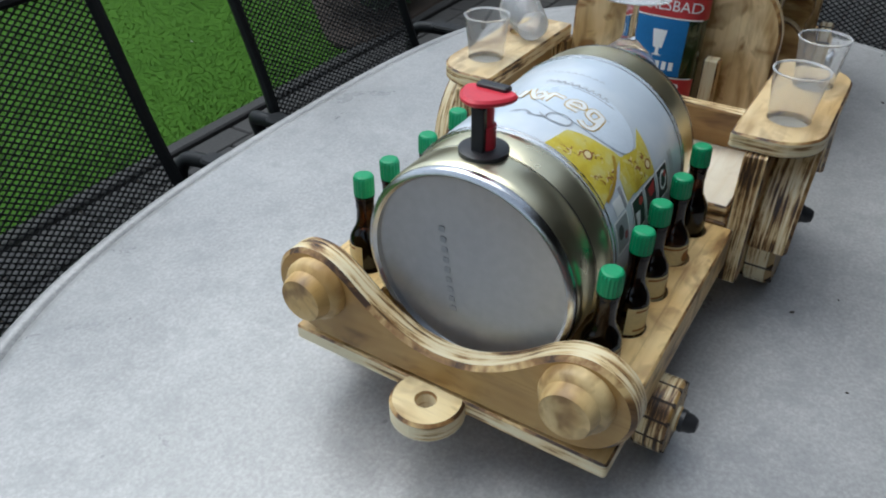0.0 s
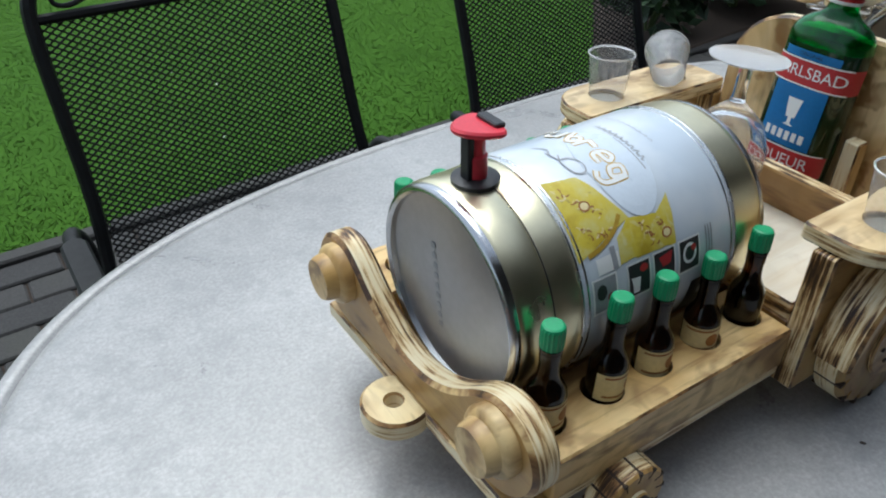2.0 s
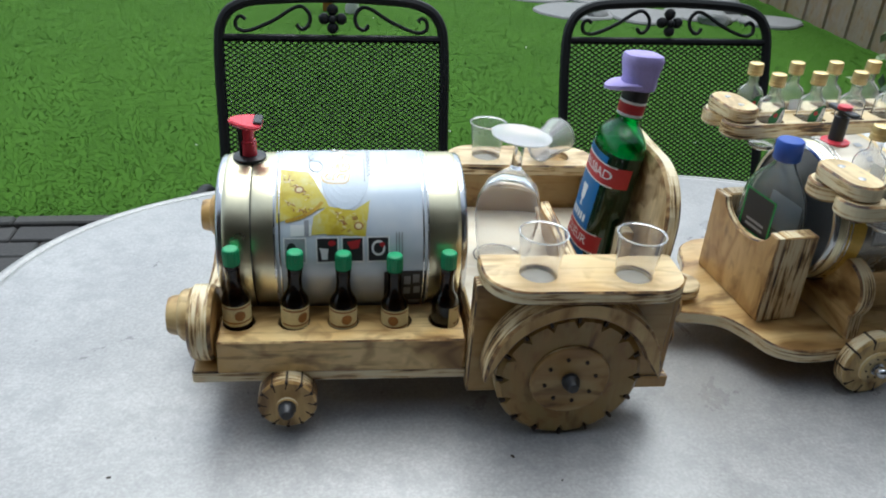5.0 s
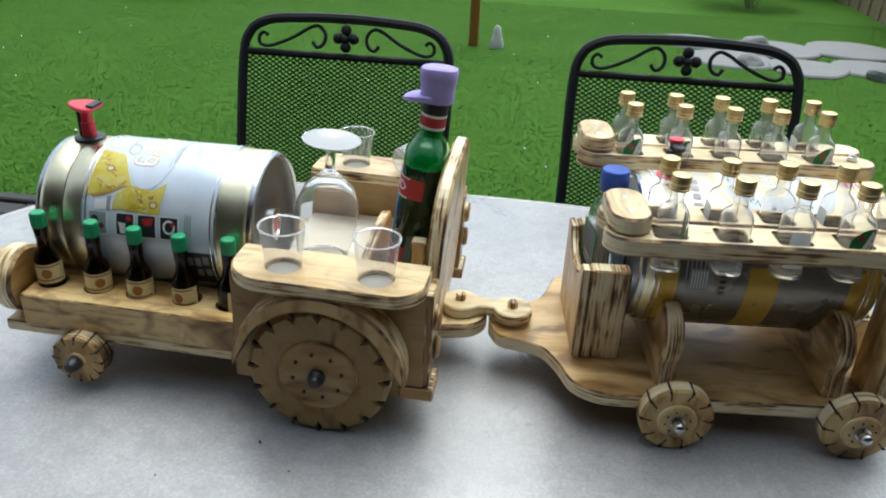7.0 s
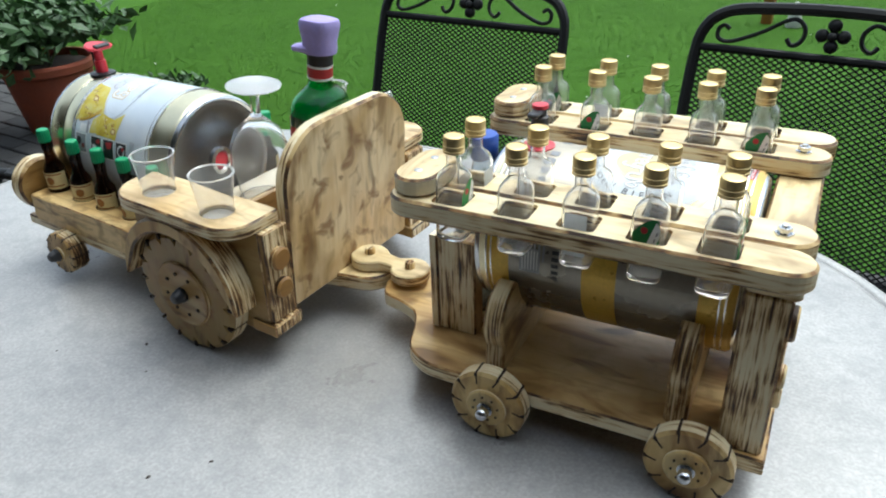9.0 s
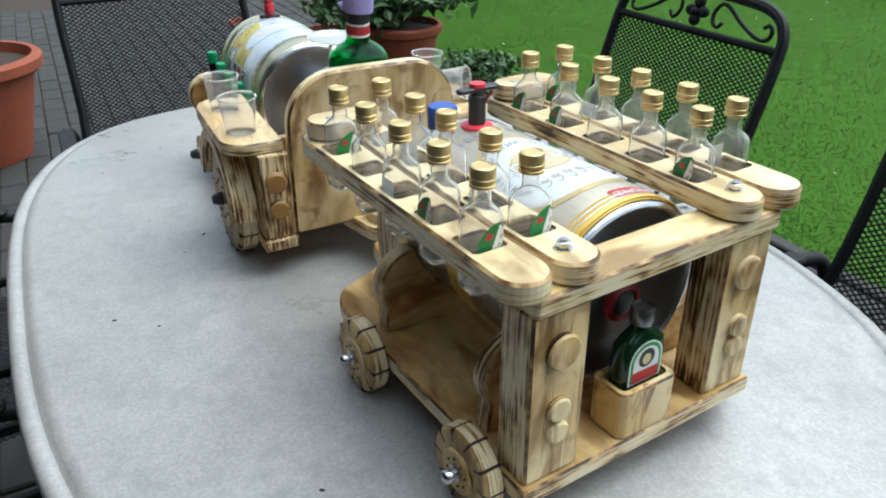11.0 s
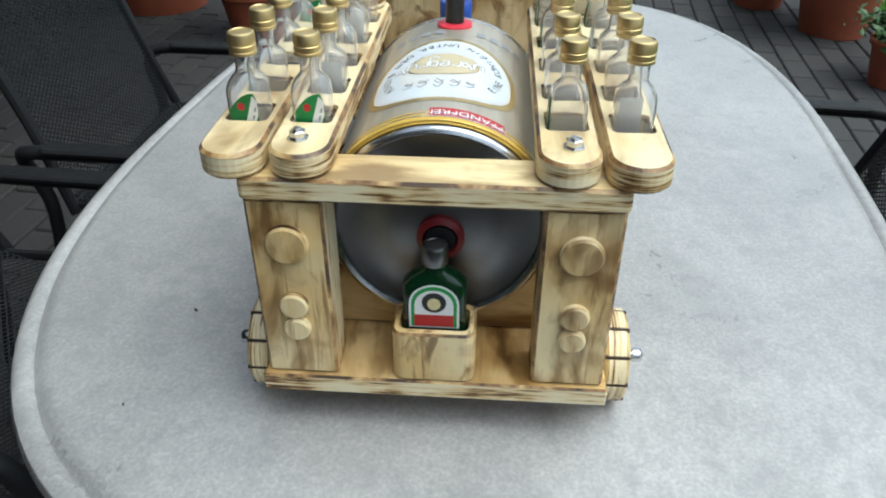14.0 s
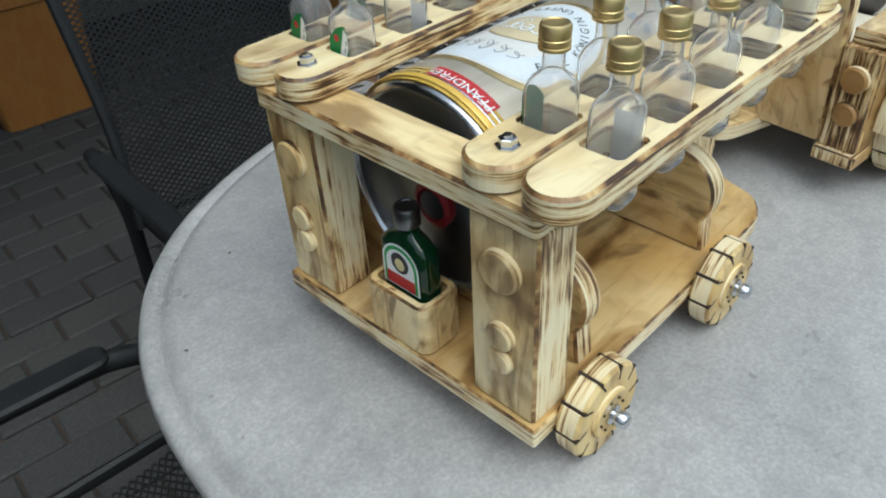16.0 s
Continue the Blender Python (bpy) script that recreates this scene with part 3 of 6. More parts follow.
def shrub(name, at, radius, height, leaves, material, label, stems=7, leaf=0.05, parent=None, seed=1):
    """Woody stems with a crown of many separate leaves, uneven and with gaps."""
    r = random.Random(seed)
    ob = parent or thing(name, pose(*at), label, "shrub")
    bm = bmesh.new()
    tips = []
    for i in range(stems):
        a, q = r.uniform(0, 6.28), r.uniform(0.2, 0.9) * radius
        tip = Vector((q * math.cos(a), q * math.sin(a), height * r.uniform(0.45, 0.95)))
        tube(bm, curve_pts([(0.02 * math.cos(a), 0.02 * math.sin(a), 0), (tip.x * 0.4, tip.y * 0.4, tip.z * 0.55), tip], 3), 0.004 + 0.006 * radius, 5)
        tips.append(tip)
    part("stem", bm, LEAF_PALE, ob)
    v, f = [], []
    for i in range(leaves):
        c = r.choice(tips) + Vector((r.gauss(0, 0.27 * radius), r.gauss(0, 0.27 * radius), r.gauss(0, 0.16 * height)))
        c.z = max(c.z, 0.01)
        d = Vector((r.gauss(0, 1), r.gauss(0, 1), r.gauss(0.3, 0.6))).normalized()
        s = d.cross(Vector((r.gauss(0, 1), r.gauss(0, 1), r.gauss(0, 1)))).normalized()
        n = d.cross(s)
        L = leaf * r.uniform(0.6, 1.3)
        k = len(v)
        v += [c - d * L * 0.5, c + s * L * 0.28 + n * L * 0.07, c + d * L * 0.5, c - s * L * 0.28 + n * L * 0.07]
        f += [(k, k + 1, k + 2), (k, k + 2, k + 3)]
    me = bpy.data.meshes.new("foliage")
    me.from_pydata([tuple(x) for x in v], [], f)
    me.materials.append(material)
    fo = new("foliage", me)
    fo.parent = ob
    return ob


for i, (x, y, rad, h) in enumerate(((-3.2, 6.6, 0.45, 0.55), (-4.6, 6.1, 0.6, 0.9), (-5.8, 5.2, 0.7, 1.2), (-6.2, 3.6, 0.7, 1.0), (-1.9, 7.2, 0.35, 0.4), (2.6, 7.6, 0.5, 0.6))):
    shrub("garden_shrub", (x, y, GROUND - 0.02), rad, h, 700, LEAF, "dark green leafy shrub in the border by the lawn", 9, 0.09, seed=20 + i)

# a thin post with a small pale stone figure-less block at its foot
post = thing("garden_post", pose(0.02, 5.05, GROUND - 0.01), "thin orange-brown wooden post standing in the lawn", "post")
part("post_shaft", prism(bmesh.new(), rrect(-0.035, -0.035, 0.035, 0.035, 0.006, 2), -0.05, 1.6, "z", 0.004), ORANGE_WOOD, post)
rock = thing("garden_stone", pose(0.2, 5.0, GROUND - 0.01), "small whitish stone beside the post on the lawn", "stone")
part("stone", loft(bmesh.new(), [(0.05, 0.045, 0, 2.3), (0.055, 0.05, 0.03, 2.2), (0.042, 0.04, 0.08, 2.0), (0.03, 0.028, 0.12, 2.0), (0.028, 0.026, 0.15, 2.0), (0.012, 0.012, 0.17, 2.0)], 14), PALE_STONE, rock, smooth=True)
stone_bed = thing("stone_bed", None, "flat grey stone slabs laid at the edge of the lawn", "paving", kind="structure")
for i, (x, y, r) in enumerate(((1.95, 5.15, 0.34), (2.45, 5.0, 0.3), (2.35, 5.55, 0.36), (2.95, 5.1, 0.32), (3.0, 5.7, 0.38), (3.4, 4.85, 0.24), (1.75, 5.7, 0.3))):
    lp = [(x + r * (1 + 0.22 * noise.noise(Vector((math.cos(a) * 1.7, math.sin(a) * 1.7, i * 5.0)))) * math.cos(a), y + 0.85 * r * (1 + 0.22 * noise.noise(Vector((math.sin(a) * 1.7, i * 3.0, 1.0)))) * math.sin(a)) for a in [k * math.pi / 9 for k in range(18)]]
    part("slab", prism(bmesh.new(), lp, GROUND - 0.06, GROUND + 0.012 + 0.005 * (i % 3), "z", 0.012), STONE, stone_bed)
for i, (x, y, r) in enumerate(((2.05, 5.0, 0.10), (2.95, 4.85, 0.12), (3.2, 5.2, 0.13), (2.2, 5.6, 0.12))):
    b = thing("boulder", pose(x, y, GROUND + 0.015, 0, 0, 40 * i), "rough grey boulder lying on flat stone slabs", "boulder", "boulders")
    bm = bmesh.new()
    bmesh.ops.create_icosphere(bm, subdivisions=3, radius=r)
    for v in bm.verts:
        v.co *= 1 + 0.35 * noise.noise(v.co * 9 + Vector((i * 3, 0, 0)))
        v.co.z = max(v.co.z * 0.7, -0.03)
    part("stone", bm, STONE, b, smooth=False)

# ---- the table ----
TC, TA, TB, TN, TT = (0.391, 0.022), 0.733, 0.482, 2.9, radians(0.6)


def table_loop(grow, n=120):
    out = []
    for i in range(n):
        a = 2 * math.pi * i / n
        c, s = math.cos(a), math.sin(a)
        q = 2.65 if c * s < 0 else TN  # two corners are a little rounder
        u = (TA + grow) * math.copysign(abs(c) ** (2 / q), c)
        v = (TB + grow) * math.copysign(abs(s) ** (2 / q), s)
        out.append((TC[0] + u * math.cos(TT) - v * math.sin(TT), TC[1] + u * math.sin(TT) + v * math.cos(TT)))
    return out


TOP = 0.0045  # height of the table top
table = thing("patio_table", pose(0, 0, TOP), "pale grey stone-look oval patio table with moulded rim", "table")
bm = bmesh.new()
rings = []
for grow, z in ((-0.03, -0.034), (-0.006, -0.034), (0.003, -0.028), (0.006, -0.018), (0.003, -0.0095), (-0.002, -0.0065), (-0.008, -0.006), (-0.0115, -0.0078), (-0.014, -0.0105), (-0.0165, -0.0075), (-0.021, -0.0022), (-0.031, 0.0)):
    rings.append([bm.verts.new((x, y, z)) for x, y in table_loop(grow)])
for r0, r1 in zip(rings, rings[1:]):
    for i in range(120):
        j = (i + 1) % 120
        bm.faces.new((r0[i], r0[j], r1[j], r1[i]))
bm.faces.new(rings[-1])
bm.faces.new(rings[0])
part("tabletop", bm, TABLE, table, smooth=True)
for x in (-0.05, 0.83):
    for y in (-0.22, 0.27):
        part("leg", tube(bmesh.new(), curve_pts([(x, y, -0.03), (x, y, -0.3), (x + 0.04 * (1 if x > 0.3 else -1), y, -0.6), (x + 0.1 * (1 if x > 0.3 else -1), y, GROUND - TOP)], 4), 0.016, 10), IRON, table, smooth=True)
part("apron", tube(bmesh.new(), [(-0.05, -0.22, -0.05), (0.83, -0.22, -0.05), (0.83, 0.27, -0.05), (-0.05, 0.27, -0.05)], 0.014, 8, True), IRON, table)


r7 = random.Random(7)
bm = bmesh.new()
spots = [(0.851, -0.22), (0.98, -0.226), (1.075, -0.126)] + [(r7.uniform(-0.15, 1.0), r7.choice((-1, 1)) * r7.uniform(0.2, 0.38)) for k in range(8)]
for x, y in spots:
    w = r7.uniform(0.0009, 0.0020)
    lathe(bm, [(w, 0.0), (w * 0.9, w * 0.5), (0.0, w * 0.7)], 6, pose(x, y, TOP + 0.0002, 0, 0, r7.uniform(0, 180)) @ Matrix.Diagonal((1.6, 0.8, 1, 1)))
tagged(part("crumbs", bm, SOIL), "tiny dark crumbs scattered on the table top", "crumbs", kind="stuff")


# ---- mesh garden chairs ----
def diamond_mesh(width, length, cw, ch, place, t=0.00125):
    """Expanded metal: a lattice of thin diamond strands on the sheet that place(u, v) gives."""
    nu, nv = int(width / cw), int(length / ch)
    v, f = [], []

    def strand(a, b):
        k = len(v)
        d = Vector((b[0] - a[0], b[1] - a[1]))
        s = Vector((-d.y, d.x)).normalized() * t
        for off in (0.0, 0.0014):
            for q in ((a[0] + s.x, a[1] + s.y), (a[0] - s.x, a[1] - s.y), (b[0] - s.x, b[1] - s.y), (b[0] + s.x, b[1] + s.y)):
                v.append(place(q[0], q[1], off))
        f.extend([(k, k + 1, k + 2, k + 3), (k + 7, k + 6, k + 5, k + 4), (k, k + 3, k + 7, k + 4), (k + 1, k + 5, k + 6, k + 2)])

    for j in range(nv):
        for i in range(nu):
            x, y = -width / 2 + i * cw, j * ch
            strand((x, y + ch / 2), (x + cw / 2, y))
            strand((x + cw / 2, y), (x + cw, y + ch / 2))
            strand((x, y + ch / 2), (x + cw / 2, y + ch))
            strand((x + cw / 2, y + ch), (x + cw, y + ch / 2))
    me = bpy.data.meshes.new("mesh_panel")
    me.from_pydata([tuple(p) for p in v], [], f)
    me.materials.append(IRON)
    return me


def garden_chair():
    """Origin on the floor under the seat; the sitter looks to +y."""
    ch = thing("garden_chair", pose(0, 0, 0), "black iron garden chair with expanded-metal seat and back", "chair", "chairs round the table")
    W, top, rec = 0.235, 0.945, 0.15

    def back(u, h):
        return (u, -0.19 - rec * (h - 0.42) / 0.49, h)

    r = 0.011
    arch = [back(-W * 1.08, 0.42), back(-W, 0.60), back(-W, 0.83), back(-W + 0.012, 0.902), back(-W + 0.055, top - 0.012), back(-0.1, top - 0.003), back(0, top),
            back(0.1, top - 0.003), back(W - 0.055, top - 0.012), back(W - 0.012, 0.902), back(W, 0.83), back(W, 0.60), back(W * 1.08, 0.42)]
    part("back_frame", tube(bmesh.new(), curve_pts(arch, 4), r, 8), IRON, ch, smooth=True)
    part("back_rail", tube(bmesh.new(), [back(-W, 0.866), back(W, 0.866)], 0.008, 8), IRON, ch, smooth=True)

    def on_back(u, v, off):
        x, y, z = back(u, 0.42 + v)
        return (x, y - off, z)

    ob = new("back_mesh", diamond_mesh(2 * W - 0.01, 0.446, 0.0158, 0.0098, on_back))
    ob.parent = ch

    def on_seat(u, v, off):
        return (u, -0.19 + v, 0.44 - 0.035 * math.sin(math.pi * v / 0.42) - off)

    ob = new("seat_mesh", diamond_mesh(0.48, 0.42, 0.0158, 0.0105, on_seat))
    ob.parent = ch
    part("seat_frame", tube(bmesh.new(), [(-0.245, -0.2, 0.43), (0.245, -0.2, 0.43), (0.25, 0.23, 0.44), (-0.25, 0.23, 0.44)], 0.011, 8, True), IRON, ch, smooth=True)
    # scrollwork: a flower between two curled bars
    bm = bmesh.new()
    for a in range(0, 360, 90):
        bmesh.ops.create_icosphere(bm, subdivisions=2, radius=0.0125, matrix=Matrix.Translation(Vector(back(0.0175 * math.cos(radians(a)), 0.904 + 0.0175 * math.sin(radians(a))))))
    bmesh.ops.create_icosphere(bm, subdivisions=2, radius=0.009, matrix=Matrix.Translation(Vector(back(0, 0.904)) + Vector((0, 0.007, 0))))
    bmesh.ops.create_icosphere(bm, subdivisions=2, radius=0.009, matrix=Matrix.Translation(Vector(back(0, 0.904)) - Vector((0, 0.007, 0))))
    part("flower_rosette", bm, IRON, ch, smooth=True)
    for s in (-1, 1):
        pts = [(0.075, 0.862), (0.066, 0.852), (0.054, 0.856), (0.047, 0.868), (0.049, 0.884), (0.064, 0.896), (0.085, 0.890), (0.115, 0.872), (0.150, 0.856), (0.178, 0.848),
               (0.196, 0.853), (0.198, 0.868), (0.188, 0.876), (0.178, 0.870)]
        part("scroll", tube(bmesh.new(), curve_pts([back(s * u, h + 0.031) for u, h in pts], 3), 0.0042, 6), IRON, ch, smooth=True)
        arm = [(s * 0.255, 0.235, 0.0), (s * 0.258, 0.215, 0.3), (s * 0.275, 0.19, 0.515), (s * 0.282, 0.15, 0.558), (s * 0.284, 0.05, 0.565), (s * 0.284, -0.12, 0.565), (s * 0.282, -0.225, 0.563),
               (s * 0.272, -0.250, 0.548), (s * 0.262, -0.250, 0.51), (s * 0.255, -0.235, 0.42), (s * 0.255, -0.27, 0.2), (s * 0.258, -0.31, 0.0)]
        part("side_frame", tube(bmesh.new(), curve_pts(arm, 4), 0.0135, 10), IRON, ch, smooth=True)
        bm = bmesh.new()
        prism(bm, rrect(s * 0.284 - 0.02, -0.2, s * 0.284 + 0.02, 0.14, 0.018, 5), 0.567, 0.579, "z", 0.004)
        part("armrest", bm, IRON, ch)
    return ch


chair = garden_chair()
chair.matrix_basis = pose(0.122, 0.535, GROUND, 0, 0, 180)
for m in (pose(0.862, 0.545, GROUND, 0, 0, 180), pose(-0.01, -0.62, GROUND, 0, 0, 3), pose(0.655, -0.63, GROUND, 0, 0, 2), pose(-0.56, -0.075, GROUND, 0, 0, -90), pose(1.245, -0.075, GROUND, 0, 0, 90)):
    copy_thing(chair, m)

# ---- the wooden tractor ----
PITCH = pose(322 * D, 0, 70 * D) @ pose(0, 0, 0, 0, 1.5, 0) @ pose(-322 * D, 0, -70 * D)  # the tail sags on its coupling, the nose lifts
tractor = thing("wooden_tractor", PITCH, "handmade scorched plywood toy tractor carrying a keg and bottles", "model tractor")
HOLES = {-1: [31, 79, 123, 171, 215], 1: [44, 80, 123, 163, 208]}
BOTTLE_Y = {-1: -96, 1: 88}
board("base_board", rrect(-9, -124, 240, 116, 3), 44, 56, "z", WOOD_ZX, tractor, holes=[circle(x, BOTTLE_Y[s], 13.2, 20) for s in (-1, 1) for x in HOLES[s]])
for s in (-1, 1):
    y0, y1 = (-127, -70) if s < 0 else (60, 119)
    board("side_beam", rrect(14.3, y0, 232, y1, 2), 56.2, 90, "z", WOOD_PINE, tractor, holes=[circle(x, BOTTLE_Y[s], 13.6, 20) for x in HOLES[s]], label="scorched pine beam drilled for small bottles")
side = [(100, 58), (120, 70), (130, 88), (130, 104), (122, 118), (107, 127), (90, 127), (74, 119), (58, 106), (42, 95), (22, 86)]
grille = smooth_loop([(y - 4, z) for y, z in [(-60, 56.5), (0, 56.5), (60, 56.5)] + side + [(0, 83)] + [(-y, z) for y, z in reversed(side)]], 5)
board("grille", grille, -8, 12, "x", WOOD_FRONT, tractor, bevel=3, label="curved front board with layered plywood edge")
for s in (-1, 1):
    way = Matrix.Translation((-8, s * 95 - 5, 101)) @ pose(0, 0, 0, 0, -90, 0)
    part("headlight", lathe(bmesh.new(), [(23, -1), (23, 5), (21.5, 8), (18, 10), (17, 16), (15.5, 19), (0, 19)], 28, way), WOOD_LAMP, tractor, "turned wooden headlight", D, True)
hitch = [(10, -38), (10, 30)] + circle(-18, -4, 25, 24, 65, 295)
board("front_hitch", hitch, 40, 55.8, "z", WOOD_ZY, tractor, bevel=2, holes=[circle(-20, -4, 6.5, 16)])


def tractor_wheel(name, x, y, r, wide, hub, cap_mat, notches, material, parent, s, at_z=None, burn=0.04):
    """A wooden wheel with burnt treads, a raised hub and an axle cap; s is -1 for the near side."""
    z = r if at_z is None else at_z
    lo, hi = (y - wide / 2, y + wide / 2)
    loop = []
    for i in range(notches):
        a0 = 360 * i / notches
        g = 360 / notches * 0.075
        loop += circle(x, z, r, 6, a0 + g, a0 + 360 / notches - g)
        loop += [(x + (r * 0.95) * math.cos(radians(a0 + 360 / notches)), z + r * 0.95 * math.sin(radians(a0 + 360 / notches)))]
    wheel = part(name, prism(bmesh.new(), loop, lo, hi, "y", r * 0.07), material, parent, "", D)
    for i in range(notches):
        m = Matrix.Translation((x, y, z)) @ pose(0, 0, 0, 0, -360 * i / notches, 0) @ Matrix.Translation((r * 0.95, 0, 0)) @ Matrix.Diagonal((r * 0.085, wide * 1.003, r * burn, 1))
        bm = bmesh.new()
        bmesh.ops.create_cube(bm, size=1.0, matrix=m)
        part("burnt_tread", bm, CHAR, wheel, "", D)
    if burn > 0.05:  # each tread groove runs on as a burnt line across the face
        for i in range(notches):
            m = Matrix.Translation((x, y, z)) @ pose(0, 0, 0, 0, -360 * i / notches, 0) @ Matrix.Translation((r * 0.80, 0, r * 0.02)) @ pose(0, 0, 0, 0, 14, 0) @ Matrix.Diagonal((r * 0.24, wide + 0.3, r * 0.045, 1))
            bm = bmesh.new()
            bmesh.ops.create_cube(bm, size=1.0, matrix=m)
            part("burnt_line", bm, CHAR, wheel, "", D)
    face = y + s * wide / 2
    way = Matrix.Translation((x, face, z)) @ (TO_NEAR if s < 0 else pose(0, 0, 0, -90, 0, 0))
    part("hub", lathe(bmesh.new(), [(hub, -1), (hub, 2), (hub - 1.2, 3.2), (hub - 5, 3.0), (hub - 6, 2.4), (0, 2.4)], 36, way), WOOD_CAB if hub > 30 else material, wheel, "", D, True)
    for i in range(8):
        a = radians(45 * i + 12)
        bm = bmesh.new()
        lathe(bm, [(r * 0.028, 0), (r * 0.028, 3.6), (0, 3.6)], 8, way @ Matrix.Translation((hub * 0.64 * math.cos(a), hub * 0.64 * math.sin(a), 0)))
        part("bolt_hole", bm, CHAR, wheel, "", D)
    part("axle_cap", lathe(bmesh.new(), cap_mat[1], 18, way), cap_mat[0], wheel, cap_mat[2], D, True)
    return wheel


CUPS = {-1: [(285, -138), (368, -140)], 1: [(285, 128), (366, 128)]}
BLACKCAP = (RUBBER, [(8, 0), (8, 6), (7, 7), (6.6, 11), (4.5, 14.5), (0, 15.5)], "black plastic axle cap")
NUT = (STEEL, [(7, 0), (7, 4.4), (3.2, 4.5), (3.2, 7), (5.4, 7.1), (5.4, 12), (4.2, 14), (0, 15.5)], "zinc axle bolt and cap nut")
for s in (-1, 1):
    near = s < 0
    tractor_wheel("front_wheel", 74, s * 128 - 4, 26, 21, 9, BLACKCAP, 12, WOOD_WHEEL, tractor, s, 32.5, 0.12)
    tractor_wheel("rear_wheel", 321, -147 if near else 139, 66, 26, 36, BLACKCAP, 16, WOOD_DARK, tractor, s, 70)
    # cab side, fender and shelf
    y0, y1, cap = (-138, -120, 153.3) if near else (112, 130, 148.3)
    board("cab_side", rrect(234, 39, 414, cap, 2), y0, y1, "y", WOOD_CAB, tractor)
    arc = circle(322, 76.5, 79, 34, -3, 183) + circle(320, 71, 68, 26, 158, 22)
    fy0, fy1 = (-168, -137.8) if near else (129.8, 160)
    board("fender", arc, fy0, fy1, "y", WOOD_FENDER, tractor, bevel=2.4, label="arched plywood fender over the rear wheel")
    sy0, sy1 = (-169, -106) if near else (98, 158)
    rr = [36, 30, 4, 4] if s < 0 else [4, 4, 30, 36]
    board("cup_shelf", rrect(238, sy0, 413, sy1, rr, 8), cap + 0.2, cap + 13.2, "z", WOOD_SHELF, tractor, bevel=1.6, holes=[circle(x, y, 15.5, 24) for x, y in CUPS[s]], label="plywood shelf with round cup holes")
    for x, yy in CUPS[s]:
        part("cup_hole_bottom", lathe(bmesh.new(), [(15.4, 0), (15.4, 1.2), (0, 1.2)], 24, Matrix.Translation((x, yy, cap + 6.2))), WOOD_ZX, tractor, "", D)
    # rear corner post with two tail lights
    py0, py1 = (-139, -104) if near else (96, 131)
    board("tail_post", rrect(py0 + 2 * (s < 0), 54, py1 - 2 * (s > 0), cap, 2), 396, 419, "x", WOOD_STRIPE, tractor)
    board("tail_block", rrect(py0 - 2, 41, py1 + 2, 54, 2), 392, 424, "x", WOOD_STRIPE, tractor)
    for z, r in ((122, 12), (90, 11)):
        part("tail_light", lathe(bmesh.new(), [(r, -1), (r, 4), (r - 2, 6), (0, 6)], 20, Matrix.Translation((419, -121 if near else 113, z)) @ ALONG_X), WOOD_REST, tractor, "round wooden tail light", D, True)
cab_floor = board("cab_floor", rrect(237, -118, 398, 110, 2), 88, 104, "z", WOOD_PALE, tractor)
part("ring_mark", lathe(bmesh.new(), [(24.2, 104.0), (24.2, 104.3), (22.8, 104.3), (22.8, 104.0)], 40, Matrix.Translation((280, -2, 0)), False), FLOOR_MARK, tractor, "thin dark ring on the cab floor", D)
part("centre_mark", lathe(bmesh.new(), [(1.5, 104.0), (1.5, 104.3), (0, 104.3)], 10, Matrix.Translation((280, -2, 0))), FLOOR_MARK, tractor, "", D)
board("cab_front", rrect(-120, 48, 111.8, 90, 2), 236, 246, "x", WOOD_REST, tractor)
LEAN = Matrix.Translation((400, 0, 52)) @ pose(0, 0, 0, 0, 2.5, 0)
bm = bmesh.new()
prism(bm, rrect(-102, 0, 95, 184, [6, 6, 56, 56], 10), 0, 14, "x", 2.6, arris=1)
bmesh.ops.transform(bm, matrix=LEAN, verts=bm.verts)
part("seat_back", bm, [WOOD_BACK, WOOD_EDGE], tractor, "tall scorched seat board with rounded corners", D)
bm = bmesh.new()
prism(bm, [(-116, 0), (50, 0), (50, 38), (-116, 38)], -3, 9, "x", 1.4)
bmesh.ops.transform(bm, matrix=Matrix.Translation((343, 0, 103)) @ pose(0, 0, 0, 0, -13, 0), verts=bm.verts)
part("bottle_rest", bm, WOOD_REST, tractor, "slanted wooden bottle rest", D)
board("bottle_stop", rrect(384, 104, 398, 162, 2), -58, -44, "y", WOOD_YZ, tractor)
tongue = [(398, -40), (398, 40)] + circle(432, 0, 30, 22, 70, -70)
board("rear_tongue", tongue, 40, 57.5, "z", WOOD_ZY, tractor, bevel=2)

# coupling link between tractor and trailer
link = thing("coupling_link", pose(0, 0, 0), "wooden dog-bone coupling link with two pegs", "coupling")
dog = circle(432, 1, 21, 18, 50, 310) + [(452, -10), (460, -9), (468, -10)] + circle(488, -3, 21, 18, -130, 130) + [(468, 9), (460, 10), (452, 11)]
part("link_bar", prism(bmesh.new(), dog, 55.4, 67.5, "z", 1.5), WOOD_RAIL, link, "", D)
for x, y in ((432, 2), (488, -3)):
    part("peg", lathe(bmesh.new(), [(5.5, 0), (5.5, 6), (4.5, 7.2), (0, 7.4)], 14, Matrix.Translation((x, y, 67))), WOOD_XZ, link, "", D, True)

